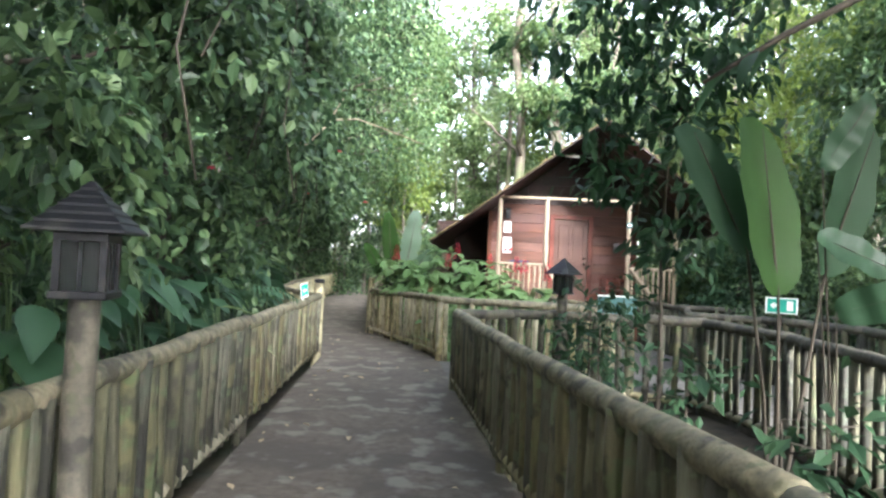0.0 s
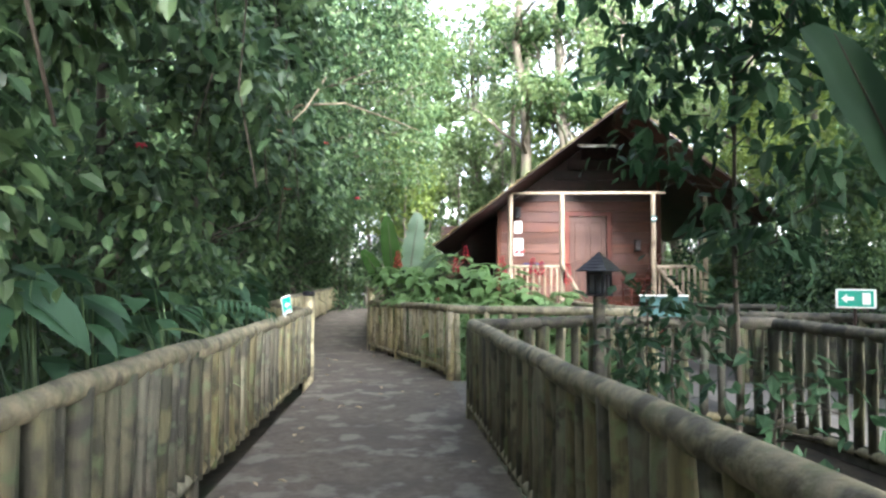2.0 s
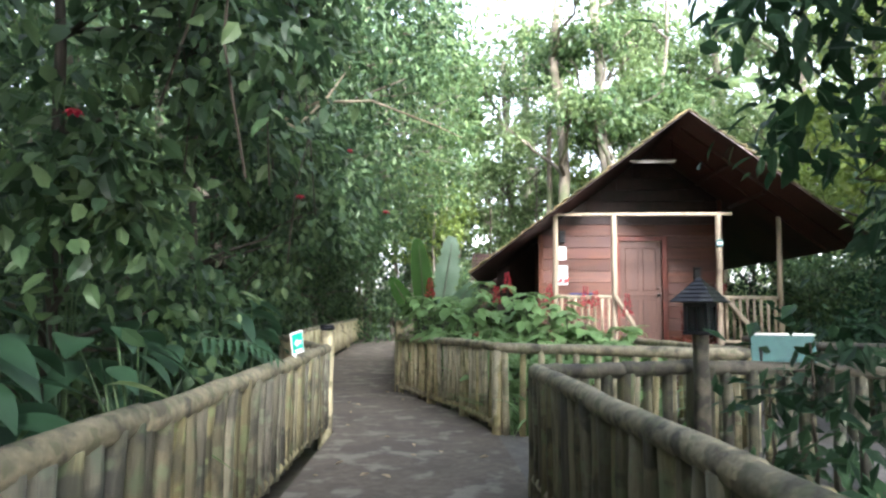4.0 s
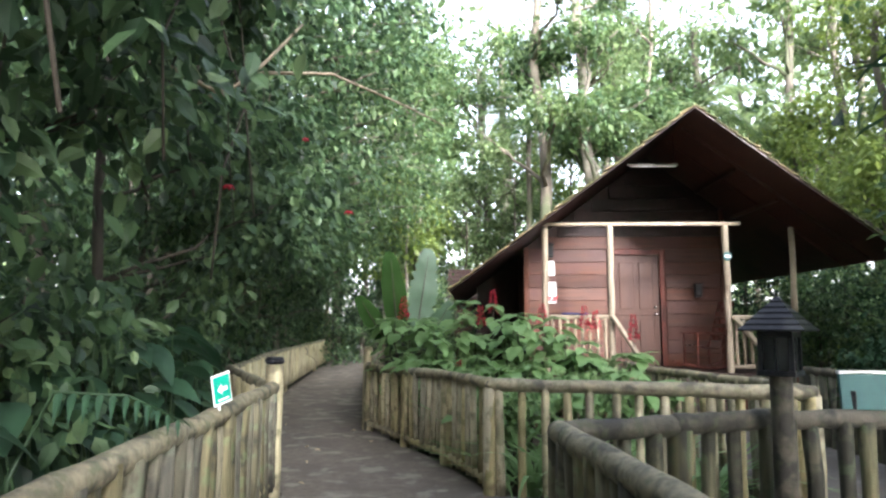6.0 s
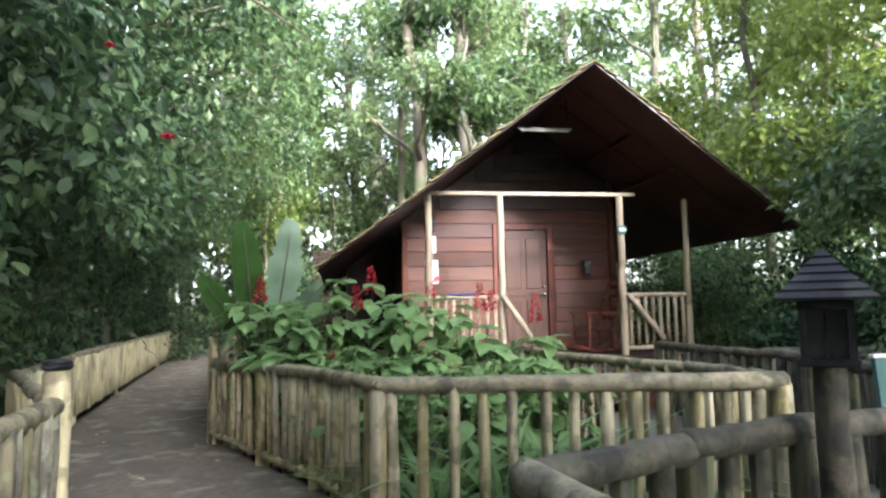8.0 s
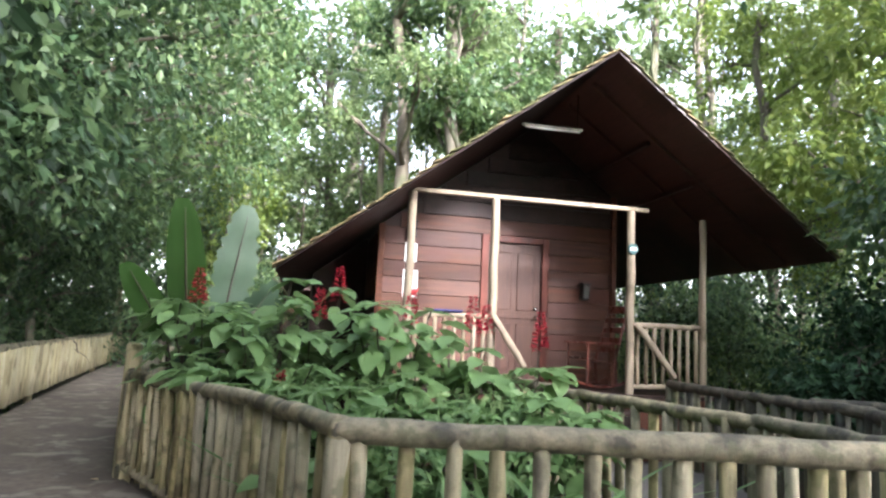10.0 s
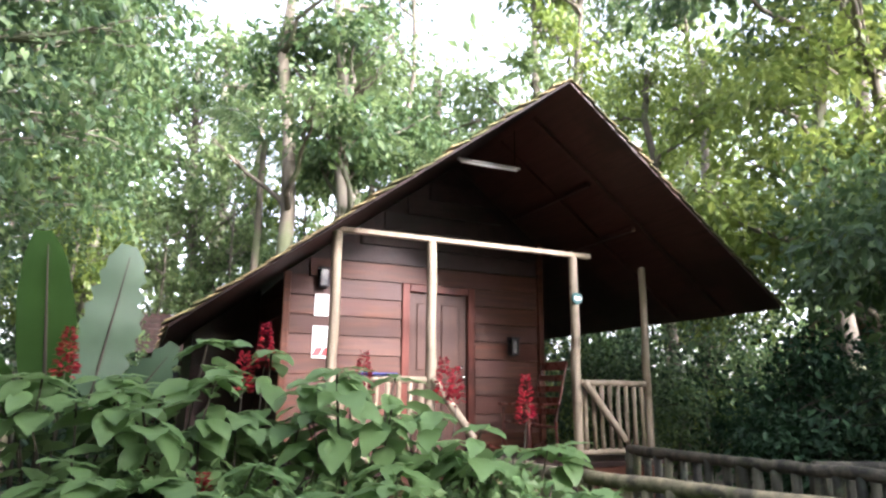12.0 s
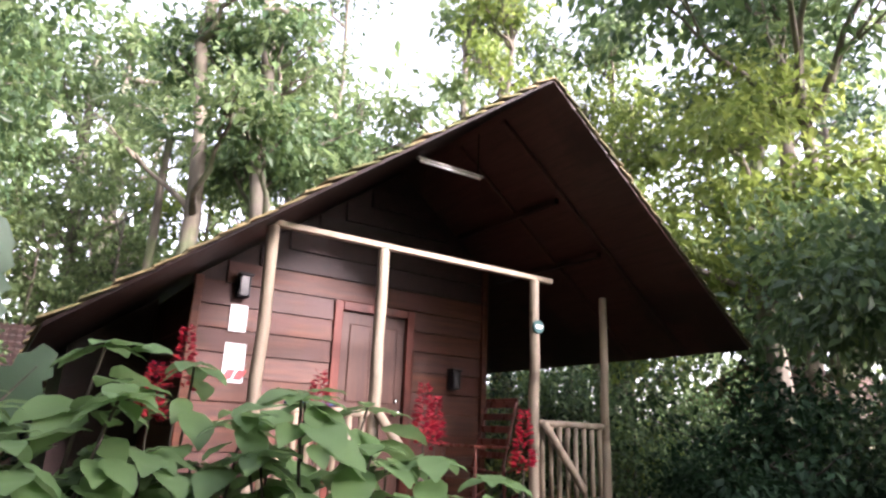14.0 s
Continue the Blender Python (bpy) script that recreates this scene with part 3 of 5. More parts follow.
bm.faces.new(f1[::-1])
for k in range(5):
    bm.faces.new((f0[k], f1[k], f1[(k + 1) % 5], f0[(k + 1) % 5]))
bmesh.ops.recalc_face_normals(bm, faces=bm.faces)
part("gable", bm, DARK_WOOD, cabin, "gable over the porch, darkened for the roof's shade")
for x in (WALL_L, WALL_R - 0.1):
    for i in range(9):
        z0 = FLOOR_Z + i * 0.24
        if z0 + 0.24 < roof_z(x + 0.05) - 0.05:
            part("board", box(bmesh.new(), x - (0.012 if x < 3 else -0.012), x + 0.1 + (0.012 if x > 3 else -0.012), FRONT_Y + 0.125, BACK_Y, z0, z0 + 0.236, 0.006), BOARD, cabin)
# dark block added to fill the black space under the low left eave
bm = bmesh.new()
fill_profile = [(0.75, -0.25), (WALL_L - 0.014, -0.25), (WALL_L - 0.014, roof_z(WALL_L) - 0.05), (0.75, roof_z(0.75) - 0.05)]
f0, f1 = ([bm.verts.new((x, y, z)) for x, z in fill_profile] for y in (18.6, 20.9))
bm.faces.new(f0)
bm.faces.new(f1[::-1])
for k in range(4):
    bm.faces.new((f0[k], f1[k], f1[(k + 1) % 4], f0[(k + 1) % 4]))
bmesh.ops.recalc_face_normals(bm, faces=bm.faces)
part("side_room", bm, DARK_WOOD, cabin, "dark block added to fill the black space under the low eave")
for k in range(2):
    y0 = EAVE_R.y + 0.75 + 0.8 * k
    a, b = APEX.lerp(EAVE_R, 0.02), APEX.lerp(EAVE_R, 0.97)
    quad = [Vector((a.x, y0, a.z - 0.032)), Vector((b.x, y0, b.z - 0.032)), Vector((b.x, y0 + 0.06, b.z - 0.032)), Vector((a.x, y0 + 0.06, a.z - 0.032))]
    part("rafter", prism(bmesh.new(), quad, 0.05), SOFFIT, cabin)
for f in (0.3, 0.52):
    c = APEX.lerp(EAVE_R, f)
    part("purlin", box(bmesh.new(), c.x - 0.03, c.x + 0.03, 14.9, FRONT_Y - 0.03, c.z - 0.13, c.z - 0.07), SOFFIT, cabin)
part("wall", box(bmesh.new(), WALL_L + 0.1, WALL_R - 0.1, BACK_Y - 0.1, BACK_Y, 0.1, roof_z(WALL_L) - 0.1), BOARD, cabin)
part("corner_post", box(bmesh.new(), WALL_L - 0.03, WALL_L + 0.06, FRONT_Y - 0.03, FRONT_Y + 0.05, FLOOR_Z, roof_z(WALL_L) - 0.07, 0.008), BOARD, cabin)
part("corner_post", box(bmesh.new(), WALL_R - 0.06, WALL_R + 0.03, FRONT_Y - 0.03, FRONT_Y + 0.05, FLOOR_Z, roof_z(WALL_R) - 0.07, 0.008), BOARD, cabin)

# porch deck: planks on a skirt
for i in range(12):
    y0 = PORCH_Y - 0.12 + i * 0.142
    part("plank", box(bmesh.new(), 1.62, 5.95, y0, y0 + 0.136, FLOOR_Z - 0.05, FLOOR_Z, 0.004), DARK_WOOD, cabin)
part("skirt", box(bmesh.new(), 1.66, 5.9, PORCH_Y - 0.08, PORCH_Y, -0.25, FLOOR_Z - 0.052), BOARD, cabin)
part("foundation", box(bmesh.new(), 1.7, 5.85, PORCH_Y + 0.05, BACK_Y - 0.05, -0.3, FLOOR_Z - 0.06), DARK_WOOD, cabin)
for i in range(3):
    z1 = FLOOR_Z - 0.175 * (i + 1)
    part("step", box(bmesh.new(), 3.05, 4.7, PORCH_Y - 0.12 - 0.27 * (i + 1), PORCH_Y - 0.12 - 0.27 * i + 0.02, z1 - 0.05, z1, 0.006), DARK_WOOD, cabin)
    part("riser", box(bmesh.new(), 3.07, 4.68, PORCH_Y - 0.14 - 0.27 * i, PORCH_Y - 0.12 - 0.27 * i, z1 - 0.02, z1 + 0.12), DARK_WOOD, cabin)

# porch poles and beam
for i, (x, h) in enumerate(((1.86, 3.085), (2.93, 3.085), (4.80, 3.085), (5.86, 3.05))):
    part("porch_pole", bar((x, PORCH_Y, 0.1), (x, PORCH_Y, h), 0.058 if i < 3 else 0.05, 10, 7, 0.04, 0.012, 0.08, 60 + i), POLE, cabin, "pale round porch pole", True)
part("beam", box(bmesh.new(), 1.80, 5.05, PORCH_Y - 0.03, PORCH_Y + 0.04, 3.085, 3.14, 0.006), POLE, cabin, "pale squared timber beam")

# door with frame, panels and handle
door = part("door", box(bmesh.new(), DOOR_L, DOOR_R, FRONT_Y + 0.03, FRONT_Y + 0.075, FLOOR_Z + 0.01, DOOR_T, 0.004), DOOR, cabin, "closed brown panelled door")
for x0, x1 in ((DOOR_L + 0.11, DOOR_L + 0.38), (DOOR_R - 0.38, DOOR_R - 0.11)):
    for z0, z1 in ((FLOOR_Z + 0.18, FLOOR_Z + 0.86), (FLOOR_Z + 1.05, DOOR_T - 0.14)):
        bm = bmesh.new()
        box(bm, x0, x1, FRONT_Y + 0.018, FRONT_Y + 0.031, z0, z1, 0.011)
        part("door_panel", bm, DOOR, door)
part("kick_line", box(bmesh.new(), DOOR_L + 0.02, DOOR_R - 0.02, FRONT_Y + 0.014, FRONT_Y + 0.031, FLOOR_Z + 0.93, FLOOR_Z + 0.985, 0.006), DOOR, door)
bm = bmesh.new()
tube(bm, [(4.08, FRONT_Y + 0.03, 1.66), (4.08, FRONT_Y - 0.02, 1.66), (4.08, FRONT_Y - 0.025, 1.66), (4.08, FRONT_Y - 0.06, 1.66), (4.08, FRONT_Y - 0.072, 1.66)], [0.032, 0.03, 0.014, 0.03, 0.015], 12)
part("door_knob", bm, STEEL, door, "steel door knob", True)
part("lock", tube(bmesh.new(), [(4.08, FRONT_Y + 0.03, 1.79), (4.08, FRONT_Y + 0.008, 1.79)], [0.028, 0.026], 12), STEEL, door, "steel lock plate", True)
for x0, x1, z0, z1 in ((DOOR_L - 0.11, DOOR_L - 0.005, FLOOR_Z, DOOR_T + 0.11), (DOOR_R + 0.005, DOOR_R + 0.11, FLOOR_Z, DOOR_T + 0.11), (DOOR_L - 0.004, DOOR_R + 0.004, DOOR_T + 0.006, DOOR_T + 0.107)):
    part("door_frame", box(bmesh.new(), x0, x1, FRONT_Y - 0.022, FRONT_Y + 0.06, z0, z1, 0.006), FRAME_WOOD, cabin, "red-brown door frame")

# pale light strip under the left slope
tubes = thing("ceiling_light", (3.68, 15.2, 4.06), "unlit white tube light under the cabin roof", "light")
part("tube", tube(bmesh.new(), [(3.30, 15.2, 4.095), (4.06, 15.2, 4.095)], [0.014, 0.014], 10), WHITE, tubes, smooth=True)
part("housing", box(bmesh.new(), 3.26, 4.10, 15.18, 15.22, 4.108, 4.14, 0.006), PALE_WALL, tubes)
for x in (3.33, 4.03):
    part("hanger", tube(bmesh.new(), [(x, 15.2, 4.14), (x, 15.2, roof_z(x) - 0.1)], [0.008, 0.008], 6), DARK_WOOD, tubes)


def porch_railing(x0, x1, brace, label):
    ob = thing("porch_railing", (x0, PORCH_Y, FLOOR_Z), label, "railing", "porch railings")
    part("rail", bar((x0 + 0.05, PORCH_Y, 1.585), (x1 - 0.05, PORCH_Y, 1.585), 0.038, 10, 5, 0.04, 0.006, 0, 12), POLE, ob, smooth=True)
    part("rail", bar((x0 + 0.05, PORCH_Y, 0.80), (x1 - 0.05, PORCH_Y, 0.80), 0.035, 10, 5, 0.04, 0.006, 0, 13), POLE, ob, smooth=True)
    meshes = picket_meshes(0.055, 0.74, POLE)
    n = max(3, round((x1 - x0 - 0.14) / 0.115))
    for i in range(n):
        o = new("picket", meshes[i % 6])
        o.parent = ob
        o.location = (0.11 + (x1 - x0 - 0.22) * i / (n - 1), 0, 0.12)
        o.rotation_euler = (0, 0, i * 1.3)
    part("brace", bar(brace[0], brace[1], 0.042, 10, 4, 0.04, 0.006, 0, 14), POLE, ob, smooth=True)
    return ob


porch_railing(1.86, 2.93, ((2.93, PORCH_Y - 0.07, 1.60), (3.22, PORCH_Y - 0.45, 1.0)), "pale log porch railing before the boarded wall")
porch_railing(4.80, 5.86, ((4.84, PORCH_Y - 0.09, 1.60), (5.36, PORCH_Y - 0.14, 0.93)), "pale log porch railing with a slanting brace")


# ---- lanterns on posts ----
def lantern(x, y, ground, eave_z, label, post_mat, turn=0.6, post_r=0.07):
    ob = thing("lantern_post", (x, y, ground), label, "lantern", "garden lanterns")
    part("post", bar((x, y, ground - 0.1), (x, y, eave_z - 0.24), post_r, 12, 6, 0.04, 0.006, 0.05, int(x * 100)), post_mat, ob, "weathered round wooden post", True)
    m = Matrix.Translation((x, y, eave_z)) @ Matrix.Rotation(turn, 4, "Z")

    def put(bm):
        bmesh.ops.transform(bm, matrix=m, verts=bm.verts)
        return bm

    # stepped tin roof of five courses
    bm = bmesh.new()
    levels, half, rise = 6, 0.165, 0.19
    for k in range(levels):
        h0 = half * (1 - k / levels) + 0.004
        h1 = half * (1 - (k + 1) / levels)
        z0, z1 = rise * k / levels, rise * (k + 1) / levels
        lo = [bm.verts.new((sx * h0, sy * h0, z0)) for sx, sy in ((-1, -1), (1, -1), (1, 1), (-1, 1))]
        lip = [bm.verts.new((v.co.x, v.co.y, z0 + 0.009)) for v in lo]
        hi = [bm.verts.new((sx * max(h1, 0.006), sy * max(h1, 0.006), z1 + 0.004)) for sx, sy in ((-1, -1), (1, -1), (1, 1), (-1, 1))]
        for a, b in ((lo, lip), (lip, hi)):
            for i in range(4):
                bm.faces.new((a[i], a[(i + 1) % 4], b[(i + 1) % 4], b[i]))
        bm.faces.new(lo[::-1])
        bm.faces.new(hi)
    part("roof", put(bm), BLACK_TIN, ob, "stepped black tin roof")
    part("base", put(box(bmesh.new(), -0.10, 0.10, -0.10, 0.10, -0.245, -0.215, 0.004)), BLACK_TIN, ob)
    part("top_band", put(box(bmesh.new(), -0.092, 0.092, -0.092, 0.092, -0.035, -0.002, 0.003)), BLACK_TIN, ob)
    for sx in (-1, 1):
        for sy in (-1, 1):
            part("corner_bar", put(box(bmesh.new(), sx * 0.078 - 0.013, sx * 0.078 + 0.013, sy * 0.078 - 0.013, sy * 0.078 + 0.013, -0.216, -0.034)), BLACK_TIN, ob)
    for i in range(4):
        r = Matrix.Rotation(i * math.pi / 2, 4, "Z")
        bm = box(bmesh.new(), -0.065, 0.065, 0.074, 0.078, -0.214, -0.036)
        bmesh.ops.transform(bm, matrix=r, verts=bm.verts)
        part("pane", put(bm), glass, ob, "frosted glass pane")
        bm = box(bmesh.new(), -0.008, 0.008, 0.0785, 0.086, -0.214, -0.036)
        bmesh.ops.transform(bm, matrix=r, verts=bm.verts)
        part("glazing_bar", put(bm), BLACK_TIN, ob)
    part("lamp", put(tube(bmesh.new(), [(0, 0, -0.215), (0, 0, -0.15), (0, 0, -0.12), (0, 0, -0.07)], [0.016, 0.016, 0.022, 0.01], 10)), GREY_PRINT, ob)
    return ob


lantern(-0.14, 2.48, 0.0, 1.51, "black tin lantern on a thick weathered post by the railing", RAIL_DARK, 0.25, 0.062)
lantern(2.40, 8.10, 0.0, 1.415, "black tin lantern on a post at the side path railing", RAIL_DARK, 0.9, 0.06)
bend = thing("railing_post", (-1.05, 10.06, 0.0), "thick pale round post with a dark cap at the railing", "post")
part("post", bar((-1.05, 10.06, -0.2), (-1.05, 10.06, 1.10), 0.078, 14, 6, 0.03, 0.006, 0.03, 91), LOG_PALE, bend, smooth=True)
part("cap", bar((-1.05, 10.06, 1.10), (-1.05, 10.06, 1.16), 0.088, 14, 3, 0.04, 0.0, 0.1, 92), BLACK_TIN, bend, "dark cap", True)


corner = thing("railing_post", (-0.80, 13.60, 0.0), "thick weathered round post at the end of the curved railing", "post")
part("post", bar((-0.80, 13.60, -0.2), (-0.80, 13.60, 1.14), 0.07, 12, 6, 0.03, 0.006, 0.03, 93), LOG_PALE, corner, smooth=True)

# ---- jungle: vine-hung trees along the walkway ----
rng = random.Random(5)
y, k = -6.0, 0
while y < 34:
    xe = np.interp(y, [p[1] for p in LEFT], [p[0] for p in LEFT])
    for row, (off, h) in enumerate(((0.95, 6.0), (2.9, 9.5), (6.0, 13.0))):
        x0 = xe - off - rng.uniform(0, 0.35)
        yy = y + rng.uniform(-0.5, 0.5)
        blobs = []
        n = (15, 8, 8)[row]
        for i in range(n):
            zc = (i + 0.5) / n * h
            hang = (0.95 * min(1.0, max(0.0, zc - 0.9) / 1.9) - 0.25) if row == 0 else 0
            wide = rng.uniform(0.32, 0.62) if row == 0 else rng.uniform(0.6, 0.95) * (1 + 0.4 * row)
            blobs.append(((x0 + rng.uniform(-0.35, 0.35) + hang, yy + rng.uniform(-1.15, 1.15), zc),
                          (wide, wide * rng.uniform(0.9, 1.5), wide * rng.uniform(0.7, 1.2) if row == 0 else h / n * 0.8)))
        far = y > 15 or y < -3
        tree((x0 - 0.3, yy, -0.2), h * 0.9, (0.055, 0.15, 0.20)[row], blobs, ((800, 520, 360), (470, 400, 340))[far][row] if y > 0 else 300, 9,
             (0.125, 0.17, 0.25)[row], 100 + k, (LEAF_WALL, LEAF_WALL if y < 18 else LEAF_MID, LEAF_CANOPY)[row],
             ("slender tree hung with dense dark green vines", "tall forest tree with dense drooping foliage", "tall forest tree with a broad leafy crown")[row],
             name="vine_tree" if row == 0 else "tree", droop=0.55, width=0.56, spread=0.14 + 0.1 * row, hollow=(0.3, 0.4, 0.4)[row], group="forest trees", walk_top=2.15 if y > 6 else 2.6, fine=row == 0 and 1 < y < 11, bark=TWIG if row == 0 else None)
        k += 1
    y += 2.5

# ---- vine trees that close the view along the far walkway ----
for i, (x, y, h) in enumerate(((-6.2, 29.5, 9), (-4.9, 28.8, 8), (-3.6, 29.6, 9), (-2.3, 29.0, 8.5), (-1.2, 30.2, 8), (-4.2, 22.0, 8), (-3.9, 18.5, 7), (-3.4, 15.5, 7), (-2.9, 12.8, 6.5))):
    rng = random.Random(140 + i)
    blobs = [((x + rng.uniform(-0.4, 0.4) + (0.7 if i > 4 and zc > 2.4 else 0), y + rng.uniform(-0.6, 0.6), zc), (1.0, 1.2, 0.9)) for zc in np.arange(0.6, h, 1.25)]
    tree((x - (0.5 if i > 4 else 0), y, -0.2), h * 0.9, 0.1, blobs, 560, 9, 0.15, 160 + i, LEAF_WALL, "tree smothered in dense green climbing vines", name="vine_tree", droop=0.5, width=0.58, spread=0.2, hollow=0.45, group="forest trees", walk_top=-1 if i < 5 else 2.4)

# ---- trees that arch over the far walkway ----
for i, (x, y, reach) in enumerate(((-4.3, 13.6, 3.4), (-4.6, 15.6, 4.2), (-4.9, 17.8, 4.9), (-5.3, 20.2, 5.3), (-5.7, 23.0, 5.6))):
    rng = random.Random(240 + i)
    blobs = []
    for j in range(10):
        z = 3.3 + j * 0.62
        out = reach * (0.55 + 0.45 * min(1.0, (z - 3.0) / 2.4)) - rng.choice((0.0, 1.2, 2.4)) * (j % 2)
        blobs.append(((x + out - 0.6, y + rng.uniform(-0.9, 0.9), z), (rng.uniform(0.8, 1.2), 1.1, rng.uniform(0.5, 0.8))))
    tree((x, y, -0.2), 8.0, 0.14, blobs, (640, 600, 420, 420, 420)[i], 9, 0.15, 260 + i, (LEAF_WALL, LEAF_MID)[i > 1], "leafy tree arching over the far walkway", lean=(1.2, 0), droop=0.45, width=0.52, spread=0.2, hollow=0.25, group="forest trees")

# ---- trees behind and beside the cabin, plus unseen ones at y < 0 that block sky ----
FAR = [(-7, 36, 15), (-3.5, 35, 14), (0.5, 36, 14), (4, 37, 15), (8, 35, 15), (13, 33, 14), (-1.2, 29, 11), (2.72, 22.9, 15), (3.88, 22.7, 14.5), (6.1, 24.2, 14), (11.2, 26, 16), (12, 25, 16),
       (16, 24, 16), (18.5, 18, 12), (13.5, 21.5, 11), (10.5, 19.5, 9), (10.4, 15.6, 8), (14, 17, 12), (15.6, 12.6, 10), (17, 12.5, 11), (2, -10, 12), (-4, -9, 11), (-5, 31, 13), (-2, 32, 14), (2, 31.5, 14), (6, 31, 14), (10, 31, 14), (1.2, 29.8, 12), (5.8, 29.2, 13), (9.0, 29.5, 12), (15, 28, 17), (14, -3, 9), (-1.5, -7.5, 10), (5.5, -9.5, 8), (20, 30, 15), (24, 22, 15), (22, 14, 14)]
THICK = {(2.72, 22.9): 0.21, (3.88, 22.7): 0.22, (6.1, 24.2): 0.11, (10, 31): 0.3, (2, 31.5): 0.28, (11.2, 26): 0.2}
for i, (x, y, h) in enumerate(FAR):
    rng = random.Random(300 + i)
    blobs = []
    for j in range(15):
        a = rng.uniform(0, 6.28)
        rr = rng.uniform(0.3, 2.7)
        blobs.append(((x + math.cos(a) * rr, y + math.sin(a) * rr, h * rng.uniform(0.28, 1.0)), (rng.uniform(0.6, 1.3), rng.uniform(0.6, 1.3), rng.uniform(0.3, 0.7))))
    lean = (rng.uniform(-0.3, 0.3) if (x, y) in THICK else rng.uniform(-0.8, 0.8), rng.uniform(-0.5, 0.5))
    blobs.append(((x + lean[0], y + lean[1], h * 0.97), (1.5, 1.5, 1.0)))
    if (x, y) in THICK:
        blobs = [((c[0], c[1], max(c[2], 7.0)), r) for c, r in blobs]
    if not 9 < x < 14 or y > 20:
        blobs.append(((x, y, 1.0), (2.4, 2.4, 1.5)))
    else:
        blobs = [((c[0], c[1], max(c[2], 4.4)), r) for c, r in blobs]
    behind = y > 22 and 1.5 < x < 5.5
    if behind:
        blobs = [b for j, b in enumerate(blobs) if j % 3 or b[0][2] < 2 or j > 14]
    near = math.hypot(x - 1, y - 10) < 16
    tree((x, y, -0.2), h, THICK.get((x, y), rng.uniform(0.14, 0.22)), blobs, 760 if near else 430 if behind else (420 if y < 30 else 340) if y > 0 else 200, 11, (0.16, 0.2, 0.24)[i % 3] if near else rng.uniform(0.21, 0.36), 700 + i, (LEAF_SUNNY if (x, y) in ((10.5, 19.5), (10.4, 15.6), (13.5, 21.5), (12, 25)) else LEAF_WALL if x > 9 and y < 20 else (LEAF_LIGHT, LEAF_CANOPY)[i % 2] if y > 24 else (LEAF_CANOPY, LEAF_LIGHT, LEAF_MID)[i % 3]),
         "tall forest tree with an open leafy crown", lean=lean, spread=0.24, hollow=0.05, group="forest trees")

# ---- bright young trees that fill the view past the cabin ----
for i, (x, y, h) in enumerate(((-1.6, 26.4, 6.5), (0.4, 27.4, 7.0), (2.2, 28.4, 8.0), (4.2, 27.8, 8.5), (6.6, 27.2, 8.0), (8.6, 24.0, 6.5), (10.4, 23.0, 7.0), (12.6, 23.8, 8.0))):
    rng = random.Random(620 + i)
    blobs = [((x + rng.uniform(-1.1, 1.1), y + rng.uniform(-0.8, 0.8), h * (0.12 + 0.88 * j / 11)), (rng.uniform(0.6, 1.1), rng.uniform(0.6, 1.1), rng.uniform(0.4, 0.7))) for j in range(12)]
    tree((x, y, -0.2), h * 0.9, 0.07, blobs, 420, 10, 0.17, 640 + i, (LEAF_SUNNY, LEAF_LIGHT, LEAF_LIGHT)[i % 3], "bright yellow-green young tree behind the cabin", spread=0.2, hollow=0.1, group="forest trees")

# ---- tall trees added mostly out of view to darken the walkway ----
for i, (x, y, cx, cy) in enumerate(((10.6, 3.5, 5.5, 3.5), (10.8, -2.5, 5.5, -2.0), (3.3, -3.2, 2.6, -3.5), (-3.0, -4.0, -0.8, -4.2), (11.5, 11.0, 8.5, 10.8), (12.5, 15.5, 9.8, 14.5))):
    rng = random.Random(500 + i)
    blobs = [((cx + rng.uniform(-2.2, 2.2), cy + rng.uniform(-2.2, 2.2), rng.uniform(8.2, 10.5)), (rng.uniform(1.4, 2.2), rng.uniform(1.4, 2.2), rng.uniform(0.5, 0.9))) for _ in range(8)]
    tree((x, y, -0.2), 8.5, 0.2, blobs, 520, 9, 0.26, 800 + i, LEAF_MID, "tall spreading tree added to shade the walkway, mostly out of view", lean=((cx - x) * 0.25, 0), spread=0.35, hollow=0.1, group="forest trees")

